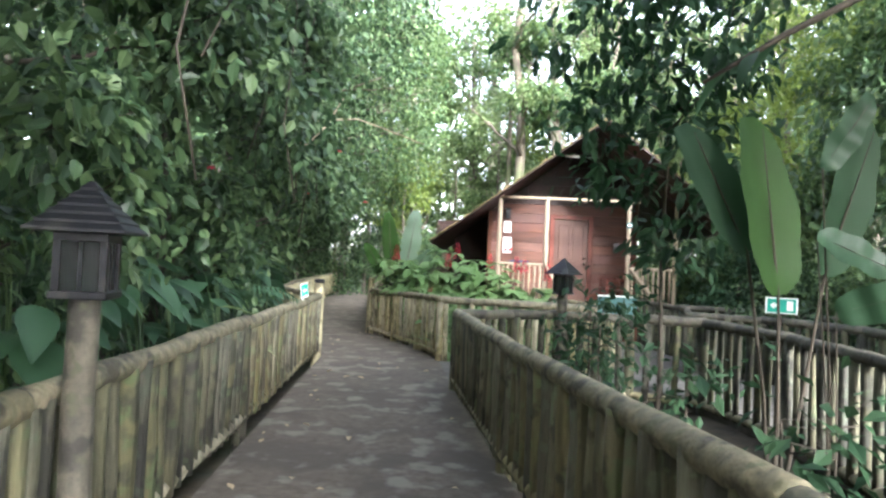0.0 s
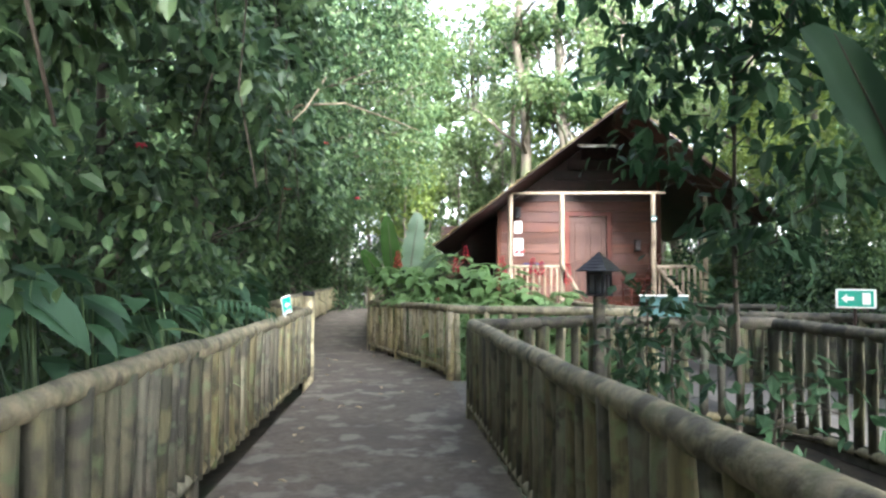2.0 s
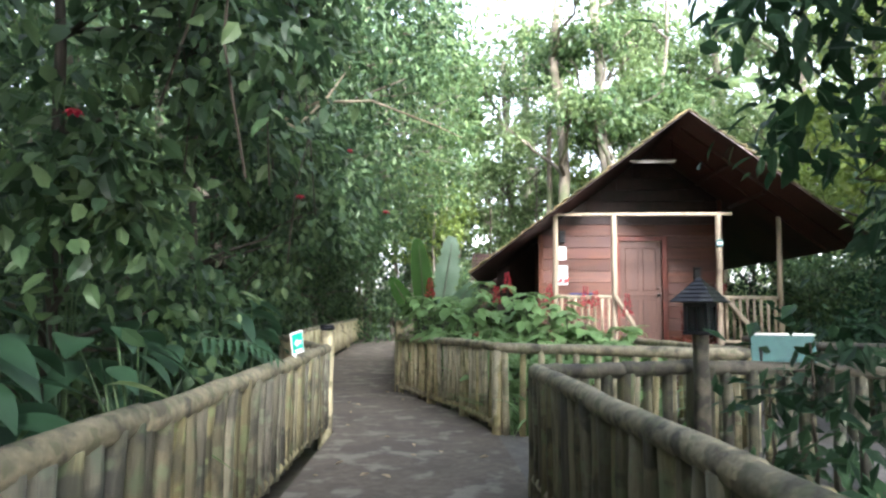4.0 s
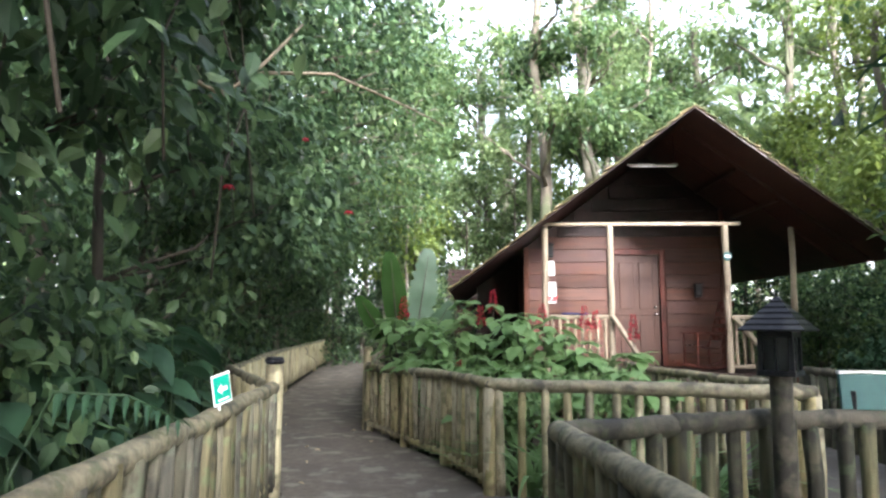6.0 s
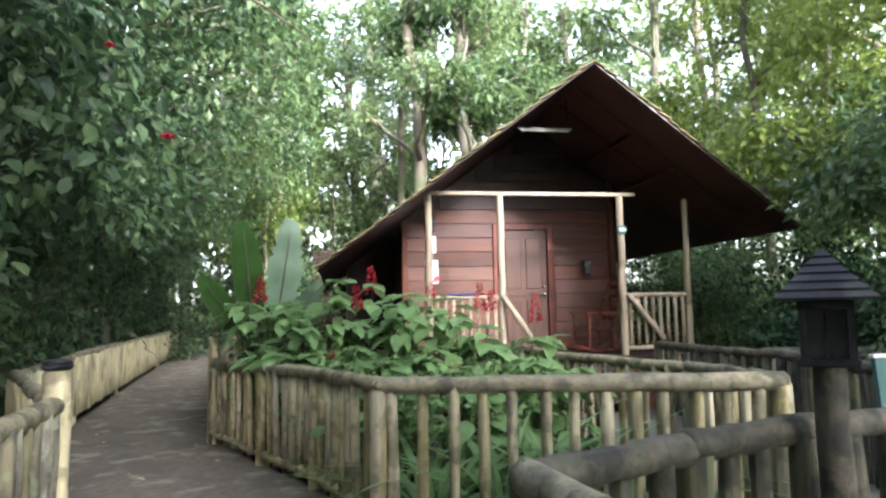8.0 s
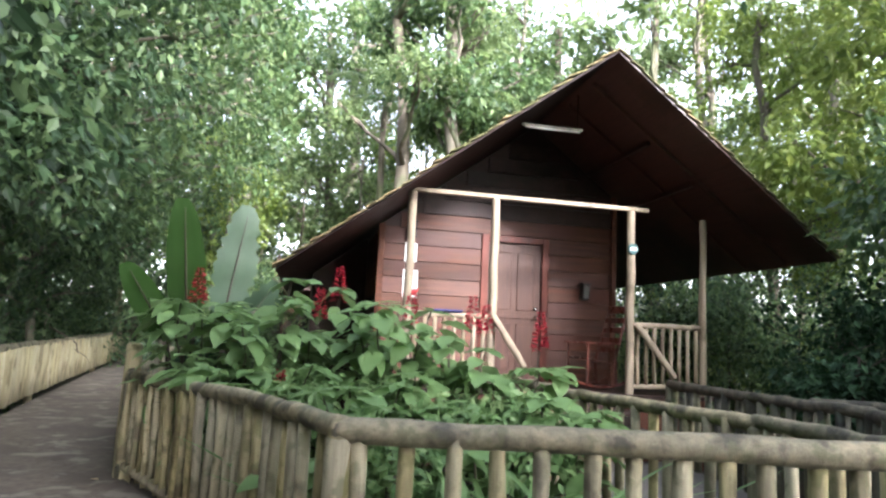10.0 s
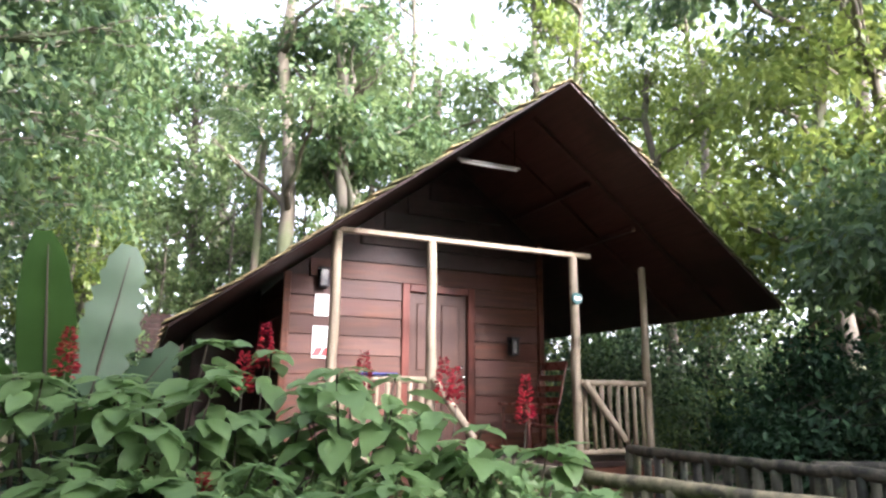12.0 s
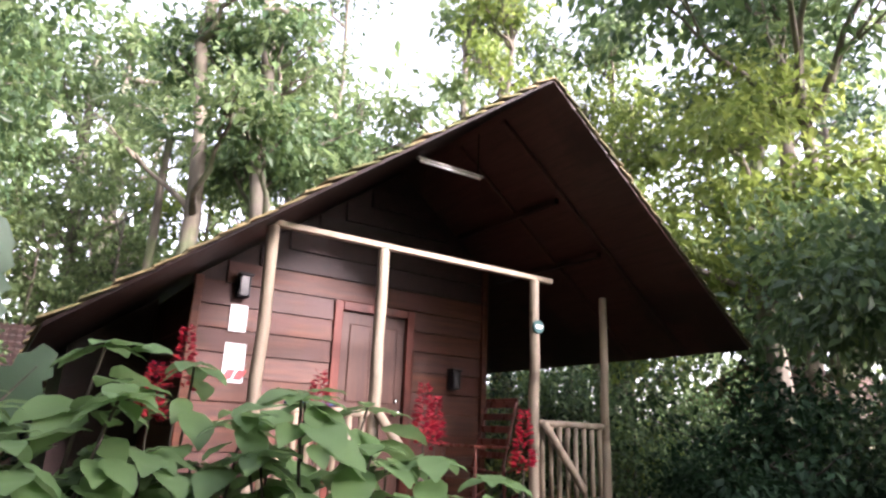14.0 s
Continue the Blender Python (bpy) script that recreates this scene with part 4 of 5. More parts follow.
# ---- lower trees added to shade the paths and cabin front, most of them unseen ----
for i, (x, y, th, cents) in enumerate(((10.3, 1.5, 5.0, ((7.3, 2.0, 5.0), (8.6, 4.0, 4.6), (6.6, 5.0, 6.2), (9.5, 0.0, 4.2), (8.0, 0.5, 6.3))),
                                       (3.5, -2.6, 5.0, ((3.5, -2.4, 3.6), (4.2, -3.2, 4.6), (3.0, -2.0, 5.4), (4.8, -1.6, 5.6), (5.4, -3.4, 6.4))),
                                       (3.45, 2.5, 4.2, ((3.5, 2.4, 3.4), (3.9, 3.2, 4.2), (3.4, 1.6, 4.4), (4.3, 2.2, 4.9))),
                                       (10.4, 8.6, 5.0, ((10.2, 8.6, 3.0), (9.6, 9.4, 4.4), (11.0, 9.8, 4.0), (9.4, 8.0, 5.4))),
                                       (9.7, 12.7, 4.6, ((8.4, 12.4, 3.7), (9.2, 13.5, 3.2), (9.9, 12.2, 4.4), (8.8, 11.4, 4.7), (10.6, 13.6, 4.2), (7.9, 13.4, 3.0), (10.8, 12.0, 3.3), (9.4, 14.4, 4.4), (7.3, 12.9, 2.9))),
                                       (7.9, 9.2, 4.0, ((7.7, 9.2, 2.2), (8.2, 8.6, 3.4), (7.4, 9.9, 4.2), (8.3, 9.8, 1.6))),
                                       (8.1, 6.0, 4.0, ((7.8, 6.0, 2.2), (8.3, 5.4, 3.4), (7.6, 6.6, 4.2), (8.3, 6.9, 1.6))),
                                       (8.0, 2.6, 4.0, ((7.7, 2.6, 2.2), (8.2, 2.0, 3.4), (7.5, 3.2, 4.2), (8.3, 3.6, 1.6))),
                                       (8.8, 10.7, 6.0, ((7.8, 10.2, 5.6), (8.4, 9.4, 6.6), (8.6, 11.0, 5.0), (9.0, 8.5, 7.2), (7.3, 10.9, 4.7), (9.6, 9.6, 6.0), (7.6, 9.2, 5.4), (9.6, 7.6, 6.4))),
                                       (3.3, -4.6, 5.0, ((2.0, -3.4, 4.2), (1.3, -3.0, 3.5), (2.7, -4.0, 5.0), (3.4, -5.5, 6.0), (0.5, -3.5, 4.5), (1.6, -4.6, 5.4), (0.2, -2.6, 3.7))),
                                       (-2.4, 1.6, 4.8, ((-1.2, 0.8, 4.6), (-0.4, 2.0, 4.8), (-1.6, 2.6, 5.0), (0.4, 1.0, 5.2), (-1.0, -0.8, 4.8), (0.4, 2.8, 5.4))),
                                       (3.6, -0.8, 4.2, ((5.5, 2.0, 4.2), (5.2, 2.9, 3.8), (6.2, 0.5, 5.0), (4.6, 1.0, 3.7), (4.1, 0.0, 3.5), (5.4, -0.6, 4.6))))):
    blobs = [(c, (1.15, 1.15, 0.75)) for c in cents]
    tree((x, y, -0.2), th, 0.07 if i != 2 else 0.04, blobs, (60 if i == 2 else 120) * len(cents), 8, 0.17, 850 + i, (LEAF_MID, LEAF_MID, LEAF_DARK, LEAF_DARK, LEAF_MID, LEAF_WALL, LEAF_WALL, LEAF_WALL, LEAF_MID, LEAF_MID, LEAF_WALL, LEAF_DARK)[i], "dark green broad-crowned small tree added to shade the paths", spread=0.22, hollow=0.15, droop=0.5, group="shade trees")


# ---- palms behind the cabin ----
def palm(x, y, h, seed, reach=2.2):
    rng = random.Random(seed)
    ob = thing("palm_tree", (x, y, -0.2), "slender palm with feathery arching fronds behind the cabin", "palm", "palms")
    bm = bmesh.new()
    limb(bm, (x, y, -0.3), (x + 0.2, y, h), 0.13, 0.08, rng, 7, 0.05, 9)
    part("trunk", bm, BARK, ob, smooth=True)
    for k in range(15):
        a, up = k * 2.4, rng.uniform(0.15, 1.1)
        pts = [Vector((x + 0.2, y, h))]
        for j in range(1, 7):
            t = j / 6
            pts.append(Vector((x + 0.2 + math.cos(a) * reach * t, y + math.sin(a) * reach * t, h + reach * (up * t - 1.15 * t * t))))
        rib = part("frond", tube(bmesh.new(), pts, [0.03, 0.025, 0.02, 0.015, 0.012, 0.008, 0.004], 5), LEAF_MID, ob, smooth=True)
        q = np.repeat(np.linspace(0.12, 0.99, 26), 2)
        at = np.array([list(pts[min(int(v * 6), 5)].lerp(pts[min(int(v * 6) + 1, 6)], v * 6 % 1)) for v in q])
        side = np.array([-math.sin(a), math.cos(a), 0]) * np.where(np.arange(len(q)) % 2, 1, -1)[:, None]
        axis = side + np.array([math.cos(a), math.sin(a), 0]) * 0.5 + (0, 0, -0.55)
        v, f = leaf_arrays(at, axis, np.tile((0.0, 0.0, 1.0), (len(q), 1)) + 0.1, 0.62 * np.sin(np.pi * (q * 0.85 + 0.1)), 0.09)
        tagged(part_mesh("foliage", mesh_of("foliage", v, f), LEAF_LIGHT, rib), kind="stuff")
    return ob


palm(4.9, 24.2, 7.6, 3)
palm(7.6, 24.8, 8.4, 4)
palm(2.3, 25.4, 7.9, 5)

# ---- forest beyond ----
rng = np.random.default_rng(9)
n = 66000
ang, rad = rng.uniform(0, 2 * np.pi, n), rng.uniform(25, 48, n)
keep = ~((ang > 4.85) & (ang < 5.6))
ang, rad = ang[keep], rad[keep]
n = len(ang)
zz = rng.random(n) ** 1.3 * np.where((ang > 1.38) & (ang < 1.62), 10, 21) + 0.1
at = np.stack([2 + np.cos(ang) * rad, 12 + np.sin(ang) * rad * 1.05, zz], 1)
axis = rng.normal(size=(n, 3)) + (0, 0, -0.4)
v, f = leaf_arrays(at, axis, rng.normal(size=(n, 3)) + (0, 0, 0.8), rng.uniform(0.38, 0.9, n), 0.6)
ob = tagged(new("far_woods", mesh_of("far_woods", v, f)), "distant green forest undergrowth", "woods", "", "stuff")
ob.data.materials.append(LEAF_LIGHT)


# ---- single leaves, flowers and plants ----
def blade(name, length, width, material, fold=0.12, droop=0.25, stations=7, ragged=0.0, seed=0, shape=0.85, waves=0.0, blunt=1.0):
    """A leaf along +y from its base, with a folded midrib and a hanging tip."""
    rng = random.Random(seed)
    bm = bmesh.new()
    rows = []
    for k in range(stations + 1):
        t = k / stations
        w = width / 2 * max(0.03, math.sin(math.pi * min(1, t ** shape * 0.97 + 0.015)) ** blunt) * (1 - ragged * rng.random() * (k % 2))
        z = -droop * length * t * t + waves * math.sin(t * 17)
        y = length * (t - 0.12 * droop * t * t)
        up = fold * w * 2
        rows.append([bm.verts.new(p) for p in ((-w, y - 0.04 * length * (k % 2) * ragged, z + up), (-w * 0.5, y, z + up * 0.62), (0, y, z), (w * 0.5, y, z + up * 0.62), (w, y, z + up))])
    for a, b in zip(rows, rows[1:]):
        for i in range(4):
            bm.faces.new((a[i], a[i + 1], b[i + 1], b[i]))
    me = bpy.data.meshes.new(name)
    bm.to_mesh(me)
    bm.free()
    me.materials.append(material)
    me.polygons.foreach_set("use_smooth", [True] * len(me.polygons))
    return me


def aim(at, axis, up=(0, 0, 1), scale=1.0):
    """A pose whose +y runs along axis and whose +z leans to up."""
    y = Vector(axis).normalized()
    x = y.cross(Vector(up))
    x = x.normalized() if x.length > 1e-4 else Vector((1, 0, 0))
    z = x.cross(y)
    m = Matrix((x, y, z)).transposed().to_4x4()
    return Matrix.Translation(at) @ m @ Matrix.Scale(scale, 4)


def set_leaf(me, parent, m, name="leaf"):
    o = new(name, me)
    o.parent = parent
    o.matrix_basis = Matrix.Translation(-base_of(parent)) @ m
    return o


BED_LEAVES = [blade("leaf", 0.255, 0.165, LEAF_BED, 0.08, 0.15 + 0.07 * k, 7, 0.10, k, 0.80, 0.005, 0.82) for k in range(4)]
BROAD = [blade("leaf", 0.27, 0.15, LEAF_BROAD, 0.08, 0.35, 8, 0.05, 10 + k, 0.72) for k in range(3)]


def flower_spike(at, parent, length=0.28, seed=0):
    """An upright spike of small red tubular petals."""
    rng = np.random.default_rng(seed)
    n = 170
    t = rng.random(n)
    ang = rng.uniform(0, 6.28, n)
    d = np.stack([np.cos(ang), np.sin(ang), rng.uniform(-0.5, 0.5, n)], 1)
    p = np.array(at) + np.stack([np.zeros(n), np.zeros(n), t * length], 1) + d * (0.012 + 0.028 * (1 - t))[:, None]
    v, f = leaf_arrays(p, d + (0, 0, 0.25), np.tile((0.0, 0, 1), (n, 1)) + rng.normal(size=(n, 3)) * 0.4, 0.05 * (1.25 - 0.6 * t), 0.5)
    tagged(part_mesh("flower_spike", mesh_of("flower_spike", v, f), PETAL, parent, "upright red flower spike"), kind="stuff")


def bed_shrub(x, y, top, count, spikes, seed, reach=0.5):
    """A soft-stemmed shrub: forked stems, broad leaves in pairs, red spikes on top."""
    rng = random.Random(seed)
    ob = thing("flowering_shrub", (x, y, -0.2), "leafy green shrub with broad leaves" + (" and red flower spikes" if spikes else ""), "shrub", "flower bed shrubs")
    bm = bmesh.new()
    stems = []
    for i in range(7):
        a = i * 0.9 + rng.uniform(-0.3, 0.3)
        r = reach * rng.uniform(0.35, 1.0)
        e = Vector((x + math.cos(a) * r, y + math.sin(a) * r, top * rng.uniform(0.80, 1.14)))
        stems.append(limb(bm, (x + rng.uniform(-0.08, 0.08), y + rng.uniform(-0.08, 0.08), -0.25), e, 0.013, 0.006, rng, 6, 0.04, 6))
    for p in spikes:
        limb(bm, (p[0] * 0.75 + x * 0.25, p[1] * 0.75 + y * 0.25, p[2] - 0.45), p, 0.009, 0.004, rng, 4, 0.015, 5)
    part("stem", bm, TWIG, ob, smooth=True)
    for i in range(int(count * 2.6)):
        pts = stems[i % len(stems)]
        t = 0.32 + 0.68 * rng.random() ** 0.5
        q = t * (len(pts) - 1)
        p = pts[int(q)].lerp(pts[min(int(q) + 1, len(pts) - 1)], q % 1)
        a = rng.uniform(0, 6.28)
        d = Vector((math.cos(a), math.sin(a), rng.uniform(-0.6, 0.1)))
        up = Vector((rng.uniform(-0.4, 0.4), rng.uniform(-0.4, 0.4), 1))
        set_leaf(BED_LEAVES[i % 4], ob, aim(p + d * rng.uniform(0.02, 0.13), d, up, rng.uniform(0.6, 1.2)))
    for pts in stems:
        for i in range(6):
            a = i * 1.05 + rng.uniform(-0.3, 0.3)
            set_leaf(BED_LEAVES[i % 4], ob, aim(pts[-1] - Vector((0, 0, 0.02 * (i % 2))), (math.cos(a), math.sin(a), rng.uniform(-0.3, 0.3)), (0, 0, 1), rng.uniform(0.55, 0.95)))
    for i, p in enumerate(spikes):
        flower_spike(p, ob, rng.uniform(0.22, 0.34), seed * 7 + i)
    return ob


SHRUBS = [(-0.30, 13.3, 1.45, 42, [(-0.30, 13.55, 1.55)]), (0.25, 13.0, 1.55, 52, []), (0.80, 13.25, 1.55, 56, [(0.78, 13.40, 1.44), (0.96, 13.66, 1.62)]),
          (1.35, 12.9, 1.40, 48, [(1.62, 13.35, 1.45)]), (1.85, 12.6, 1.2, 44, [(2.15, 13.1, 1.40), (2.32, 13.25, 1.36)]), (2.35, 12.5, 1.02, 40, [(2.75, 12.95, 1.25)]), (2.65, 11.9, 0.95, 36, []),
          (0.45, 12.35, 0.95, 40, [(0.50, 12.6, 0.78)]), (0.05, 12.7, 1.0, 36, []), (1.15, 12.0, 0.9, 36, []), (1.75, 11.7, 0.85, 30, []), (0.85, 11.4, 0.7, 26, [])]
for i, (x, y, top, count, spikes) in enumerate(SHRUBS):
    bed_shrub(x, y, top, count, spikes, 20 + i, 0.42 if top > 1 else 0.36)

# ---- low small-leaved cover in the flower bed ----
for i, (x, y, h) in enumerate(((-0.15, 12.75, 0.95), (0.3, 12.1, 0.9), (0.75, 11.75, 0.84), (1.2, 11.35, 0.8), (1.7, 11.9, 0.86), (2.25, 11.75, 0.86), (0.62, 12.6, 1.1), (1.3, 12.35, 1.05), (2.05, 12.3, 1.05))):
    tree((x, y, -0.2), h, 0.012, [((x, y, h * 0.7), (0.34, 0.34, 0.24)), ((x + 0.12, y - 0.1, h * 0.86), (0.26, 0.26, 0.14)), ((x - 0.16, y + 0.05, h * 0.82), (0.24, 0.24, 0.15))], 60, 8, 0.085, 960 + i, LEAF_BED,
         "low bushy green plant with small leaves in the flower bed", name="bush", category="bush", width=0.5, spread=0.07, bark=TWIG, hollow=0.2, droop=0.15, group="flower bed cover")

# ---- strap-leaved plants behind the pickets ----
STRAP = [blade("leaf", 1.05, 0.058, LEAF_BED, 0.2, 0.55 + 0.2 * k, 9, 0, 30 + k, 0.55) for k in range(3)]


def strap_plant(x, y, seed, count=18, scale=1.0):
    rng = random.Random(seed)
    ob = thing("strap_leaf_plant", (x, y, -0.2), "green plant with long arching strap leaves", "plant", "strap-leaved plants")
    for i in range(count):
        a = i * 2.4 + rng.uniform(-0.3, 0.3)
        d = Vector((math.cos(a), math.sin(a), rng.uniform(1.1, 3.2)))
        set_leaf(STRAP[i % 3], ob, aim((x + math.cos(a) * 0.04, y + math.sin(a) * 0.04, -0.2), d, (0, 0, 1), scale * rng.uniform(0.8, 1.3)))
    return ob


for i, (x, y) in enumerate(((1.25, 10.75), (1.75, 10.65), (2.3, 10.75), (2.75, 10.5), (1.5, 11.2), (2.1, 11.3), (0.95, 11.0))):
    strap_plant(x, y, 50 + i, 24 if i < 4 else 16)


# ---- banana-like plants ----
def paddle_plant(x, y, leaves, material, label, seed, stem_r=0.025):
    """Tall paddle leaves: (base, tip, width) each, on stalks from one foot."""
    ob = thing("banana_plant", (x, y, -0.2), label, "plant")
    for i, (a, b, w) in enumerate(leaves):
        a, b = Vector(a), Vector(b)
        me = blade("leaf", (b - a).length, w, material, 0.10, 0.10, 18, 0.42 if material == LEAF_GREY else 0.05, seed + i, 0.8, 0.01, 0.42)
        set_leaf(me, ob, aim(a, b - a, (0.35, -1, 0.25)))
        mid = a.lerp(Vector((x, y, -0.2)), 0.5) + Vector((0.02, 0, 0.05))
        stalk = part("stalk", tube(bmesh.new(), [(x, y, -0.25), mid, a, a.lerp(b, 0.55), a.lerp(b, 0.9)], [stem_r, stem_r * 0.8, stem_r * 0.55, stem_r * 0.3, stem_r * 0.12], 7), TWIG, ob, smooth=True)
    return ob


paddle_plant(-0.15, 14.5, [((-0.22, 14.85, 1.40), (-0.02, 14.75, 2.68), 0.50), ((-0.1, 14.3, 1.1), (0.35, 13.9, 1.75), 0.34)], LEAF_GREY, "banana plant with large pale grey-green torn leaves", 61)
paddle_plant(-0.50, 13.95, [((-0.42, 13.8, 1.35), (-0.52, 13.68, 2.52), 0.36), ((-0.6, 13.9, 1.2), (-0.95, 13.6, 1.85), 0.3)], LEAF_DEEP, "banana plant with upright deep green leaves", 65)
paddle_plant(3.2, 4.25, [((3.13, 4.1, 1.37), (2.97, 4.05, 2.46), 0.40)], LEAF_BANANA, "tall bright green paddle leaf rising over the railing", 71, 0.016)
# shaded leaves of the plant above; the dark leaf colour stands for their shade
paddle_plant(3.25, 4.35, [((2.98, 4.2, 1.62), (2.58, 4.15, 2.42), 0.36), ((3.5, 4.3, 1.5), (3.75, 4.2, 2.5), 0.34)], LEAF_DARK, "large paddle leaves of the same plant, coloured dark green for shade", 75, 0.016)
paddle_plant(3.15, 3.5, [((2.88, 3.19, 1.67), (3.30, 3.2, 1.5), 0.16), ((2.9, 3.2, 1.98), (3.12, 3.16, 2.34), 0.15), ((3.2, 3.6, 1.3), (3.5, 3.3, 1.45), 0.2)], LEAF_BROAD, "broad-leaved plant behind the railing", 79, 0.007)

# ---- small tree and bushes in the bed between the paths ----
tree((3.12, 6.5, -0.2), 3.5, 0.024, [((2.25, 6.4, 2.75), (0.45, 0.5, 0.42)), ((2.75, 6.3, 3.25), (0.6, 0.6, 0.5)), ((3.25, 6.2, 2.75), (0.55, 0.6, 0.5)), ((2.75, 6.6, 2.3), (0.5, 0.5, 0.3)), ((3.4, 6.0, 3.5), (0.7, 0.7, 0.5)),
                                     ((2.3, 5.9, 3.6), (0.6, 0.6, 0.4)), ((3.1, 6.3, 1.75), (0.4, 0.45, 0.3)), ((3.4, 5.8, 2.1), (0.5, 0.5, 0.35)), ((2.6, 6.1, 4.1), (0.8, 0.8, 0.4)), ((3.5, 5.2, 4.2), (0.9, 0.9, 0.5))],
     250, 8, 0.16, 901, LEAF_DARK, "small tree with drooping oblong dark green leaves", width=0.44, spread=0.13, droop=0.6, bark=TWIG, hollow=0.1, fine=True)
for i, (x, y, h) in enumerate(((2.45, 4.35, 1.0), (2.75, 3.2, 1.0), (3.3, 6.2, 0.8), (2.2, 6.3, 1.2), (3.5, 4.2, 0.9), (3.4, 2.4, 0.9), (2.42, 6.35, 1.40), (2.36, 5.5, 1.22))):
    tree((x, y, -0.2), h, 0.014, [((x, y, h * 0.55), (0.42, 0.42, h * 0.4)), ((x + 0.15, y - 0.1, h * 0.85), (0.35, 0.35, 0.25))], (7, 10, 12, 10, 7, 9, 34, 10)[i], 8, 0.12, 910 + i, LEAF_DARK,
         "low straggling green bush in the planted bed", name="bush", category="bush", width=0.5, spread=0.13, bark=TWIG, hollow=0.3, group="bed bushes")

# ---- bushes beside the ramp, in the outer bed and behind the cabin's porch ----
for i, (x, y, r, h) in enumerate(((6.6, 13.4, 0.9, 1.9), (7.6, 12.6, 1.0, 1.7), (8.6, 12.2, 1.1, 2.2), (7.6, 14.8, 1.2, 2.3), (9.0, 14.0, 1.2, 1.5), (7.4, 17.5, 1.3, 2.4), (9.5, 16.5, 1.3, 1.5), (8.6, 19.5, 1.6, 3.0),
                                  (10.2, 11.8, 1.2, 1.3), (11.5, 13.0, 1.4, 1.3), (7.2, 10.2, 0.7, 1.0), (7.3, 8.0, 0.7, 0.9), (7.6, 5.5, 0.7, 0.9), (6.0, 11.0, 0.5, 0.8), (-1.3, 17.5, 0.5, 1.6), (-0.6, 15.8, 0.5, 1.2), (0.2, 18.5, 0.9, 2.0), (-0.7, 21, 1.0, 2.6), (0.0, 24, 1.2, 2.2), (8.0, 17.6, 1.3, 3.0), (9.9, 18.2, 1.5, 3.2), (7.2, 20.4, 1.3, 3.2), (11.6, 17.0, 1.4, 2.2))):
    brng = random.Random(970 + i)
    blobs = [((x, y, h * 0.38), (r * 0.85, r * 0.85, h * 0.38))]
    blobs += [((x + brng.uniform(-0.8, 0.8) * r, y + brng.uniform(-0.8, 0.8) * r, h * brng.uniform(0.4, 1.0)), (r * brng.uniform(0.3, 0.6), r * brng.uniform(0.3, 0.6), h * brng.uniform(0.12, 0.28))) for _ in range(6)]
    tree((x, y, -0.2), h * 0.8, 0.03, blobs, 410, 9, 0.105, 930 + i, (LEAF_DARK, LEAF_WALL, LEAF_MID)[i % 3],
         "dense dark green forest bush", name="bush", category="bush", width=0.55, spread=0.16, bark=TWIG, hollow=0.5, group="forest bushes")


# ---- broad-leaved plants along the railing ----
def understory(x, y, height, count, seed, mesh_set, label):
    rng = random.Random(seed)
    ob = thing("broad_leaf_plant", (x, y, -0.2), label, "plant", "understory plants")
    bm = bmesh.new()
    ends = []
    for i in range(count):
        a = rng.uniform(-2.0, 2.0)
        e = Vector((x - 0.25 + math.cos(a) * rng.uniform(0.05, 0.25), y + math.sin(a) * rng.uniform(0.1, 0.45), height * rng.uniform(0.5, 1.05)))
        ends.append((e, a))
        tube(bm, [(x, y, -0.25), ((x + e.x) / 2, (y + e.y) / 2, e.z * 0.65), e], [0.011, 0.008, 0.005], 5)
    part("stem", bm, LEAF_WALL, ob, smooth=True)
    for i, (e, a) in enumerate(ends):
        d = Vector((math.cos(a), math.sin(a), rng.uniform(-0.5, 0.15)))
        set_leaf(mesh_set[i % len(mesh_set)], ob, aim(e, d, (rng.uniform(-0.3, 0.3), rng.uniform(-0.3, 0.3), 1), rng.uniform(0.9, 1.65)))
    return ob


rng = random.Random(31)
for i, (x, y, h) in enumerate(((-0.75, 3.6, 1.2), (-0.95, 4.6, 1.35), (-1.1, 5.3, 1.4), (-1.1, 6.4, 1.2), (-1.35, 7.4, 1.25), (-1.5, 8.2, 1.35), (-1.6, 9.3, 1.5), (-1.9, 10.6, 1.4), (-2.4, 11.5, 1.5), (-0.8, 2.0, 1.3), (-0.7, 0.8, 1.3), (-1.7, 6.6, 1.8), (-1.5, 4.0, 1.8))):
    understory(x, y, h, 14, 400 + i, BROAD, "dark green plant with broad pointed leaves by the railing")
FROND = [blade("leaf", 0.42, 0.045, LEAF_LIGHT, 0.2, 0.25, 6, 0, 44, 0.5)]
understory(-0.95, 6.05, 1.05, 5, 440, FROND, "young yellow-green shoot behind the railing")
shoot = thing("palm_seedling", (-1.2, 7.0, -0.2), "small palm frond with narrow leaflets by the railing", "palm")
rib = [Vector((-1.2, 7.0, -0.2)), Vector((-1.22, 7.02, 0.8)), Vector((-1.1, 7.1, 1.15)), Vector((-0.85, 7.25, 1.12)), Vector((-0.65, 7.4, 0.98))]
part("rib", tube(bmesh.new(), rib, [0.014, 0.012, 0.009, 0.006, 0.003], 6), LEAF_WALL, shoot, smooth=True)
LEAFLET = blade("leaflet", 0.22, 0.035, LEAF_BROAD, 0.2, 0.35, 5, 0, 45, 0.6)
for i in range(22):
    q = 2 + i / 22 * 1.95
    p = rib[int(q)].lerp(rib[min(int(q) + 1, 4)], q % 1)
    set_leaf(LEAFLET, shoot, aim(p, Vector((0.5, -1 if i % 2 else 1, -0.25)), (0, 0, 1), 1.0 - 0.02 * i), "leaflet")

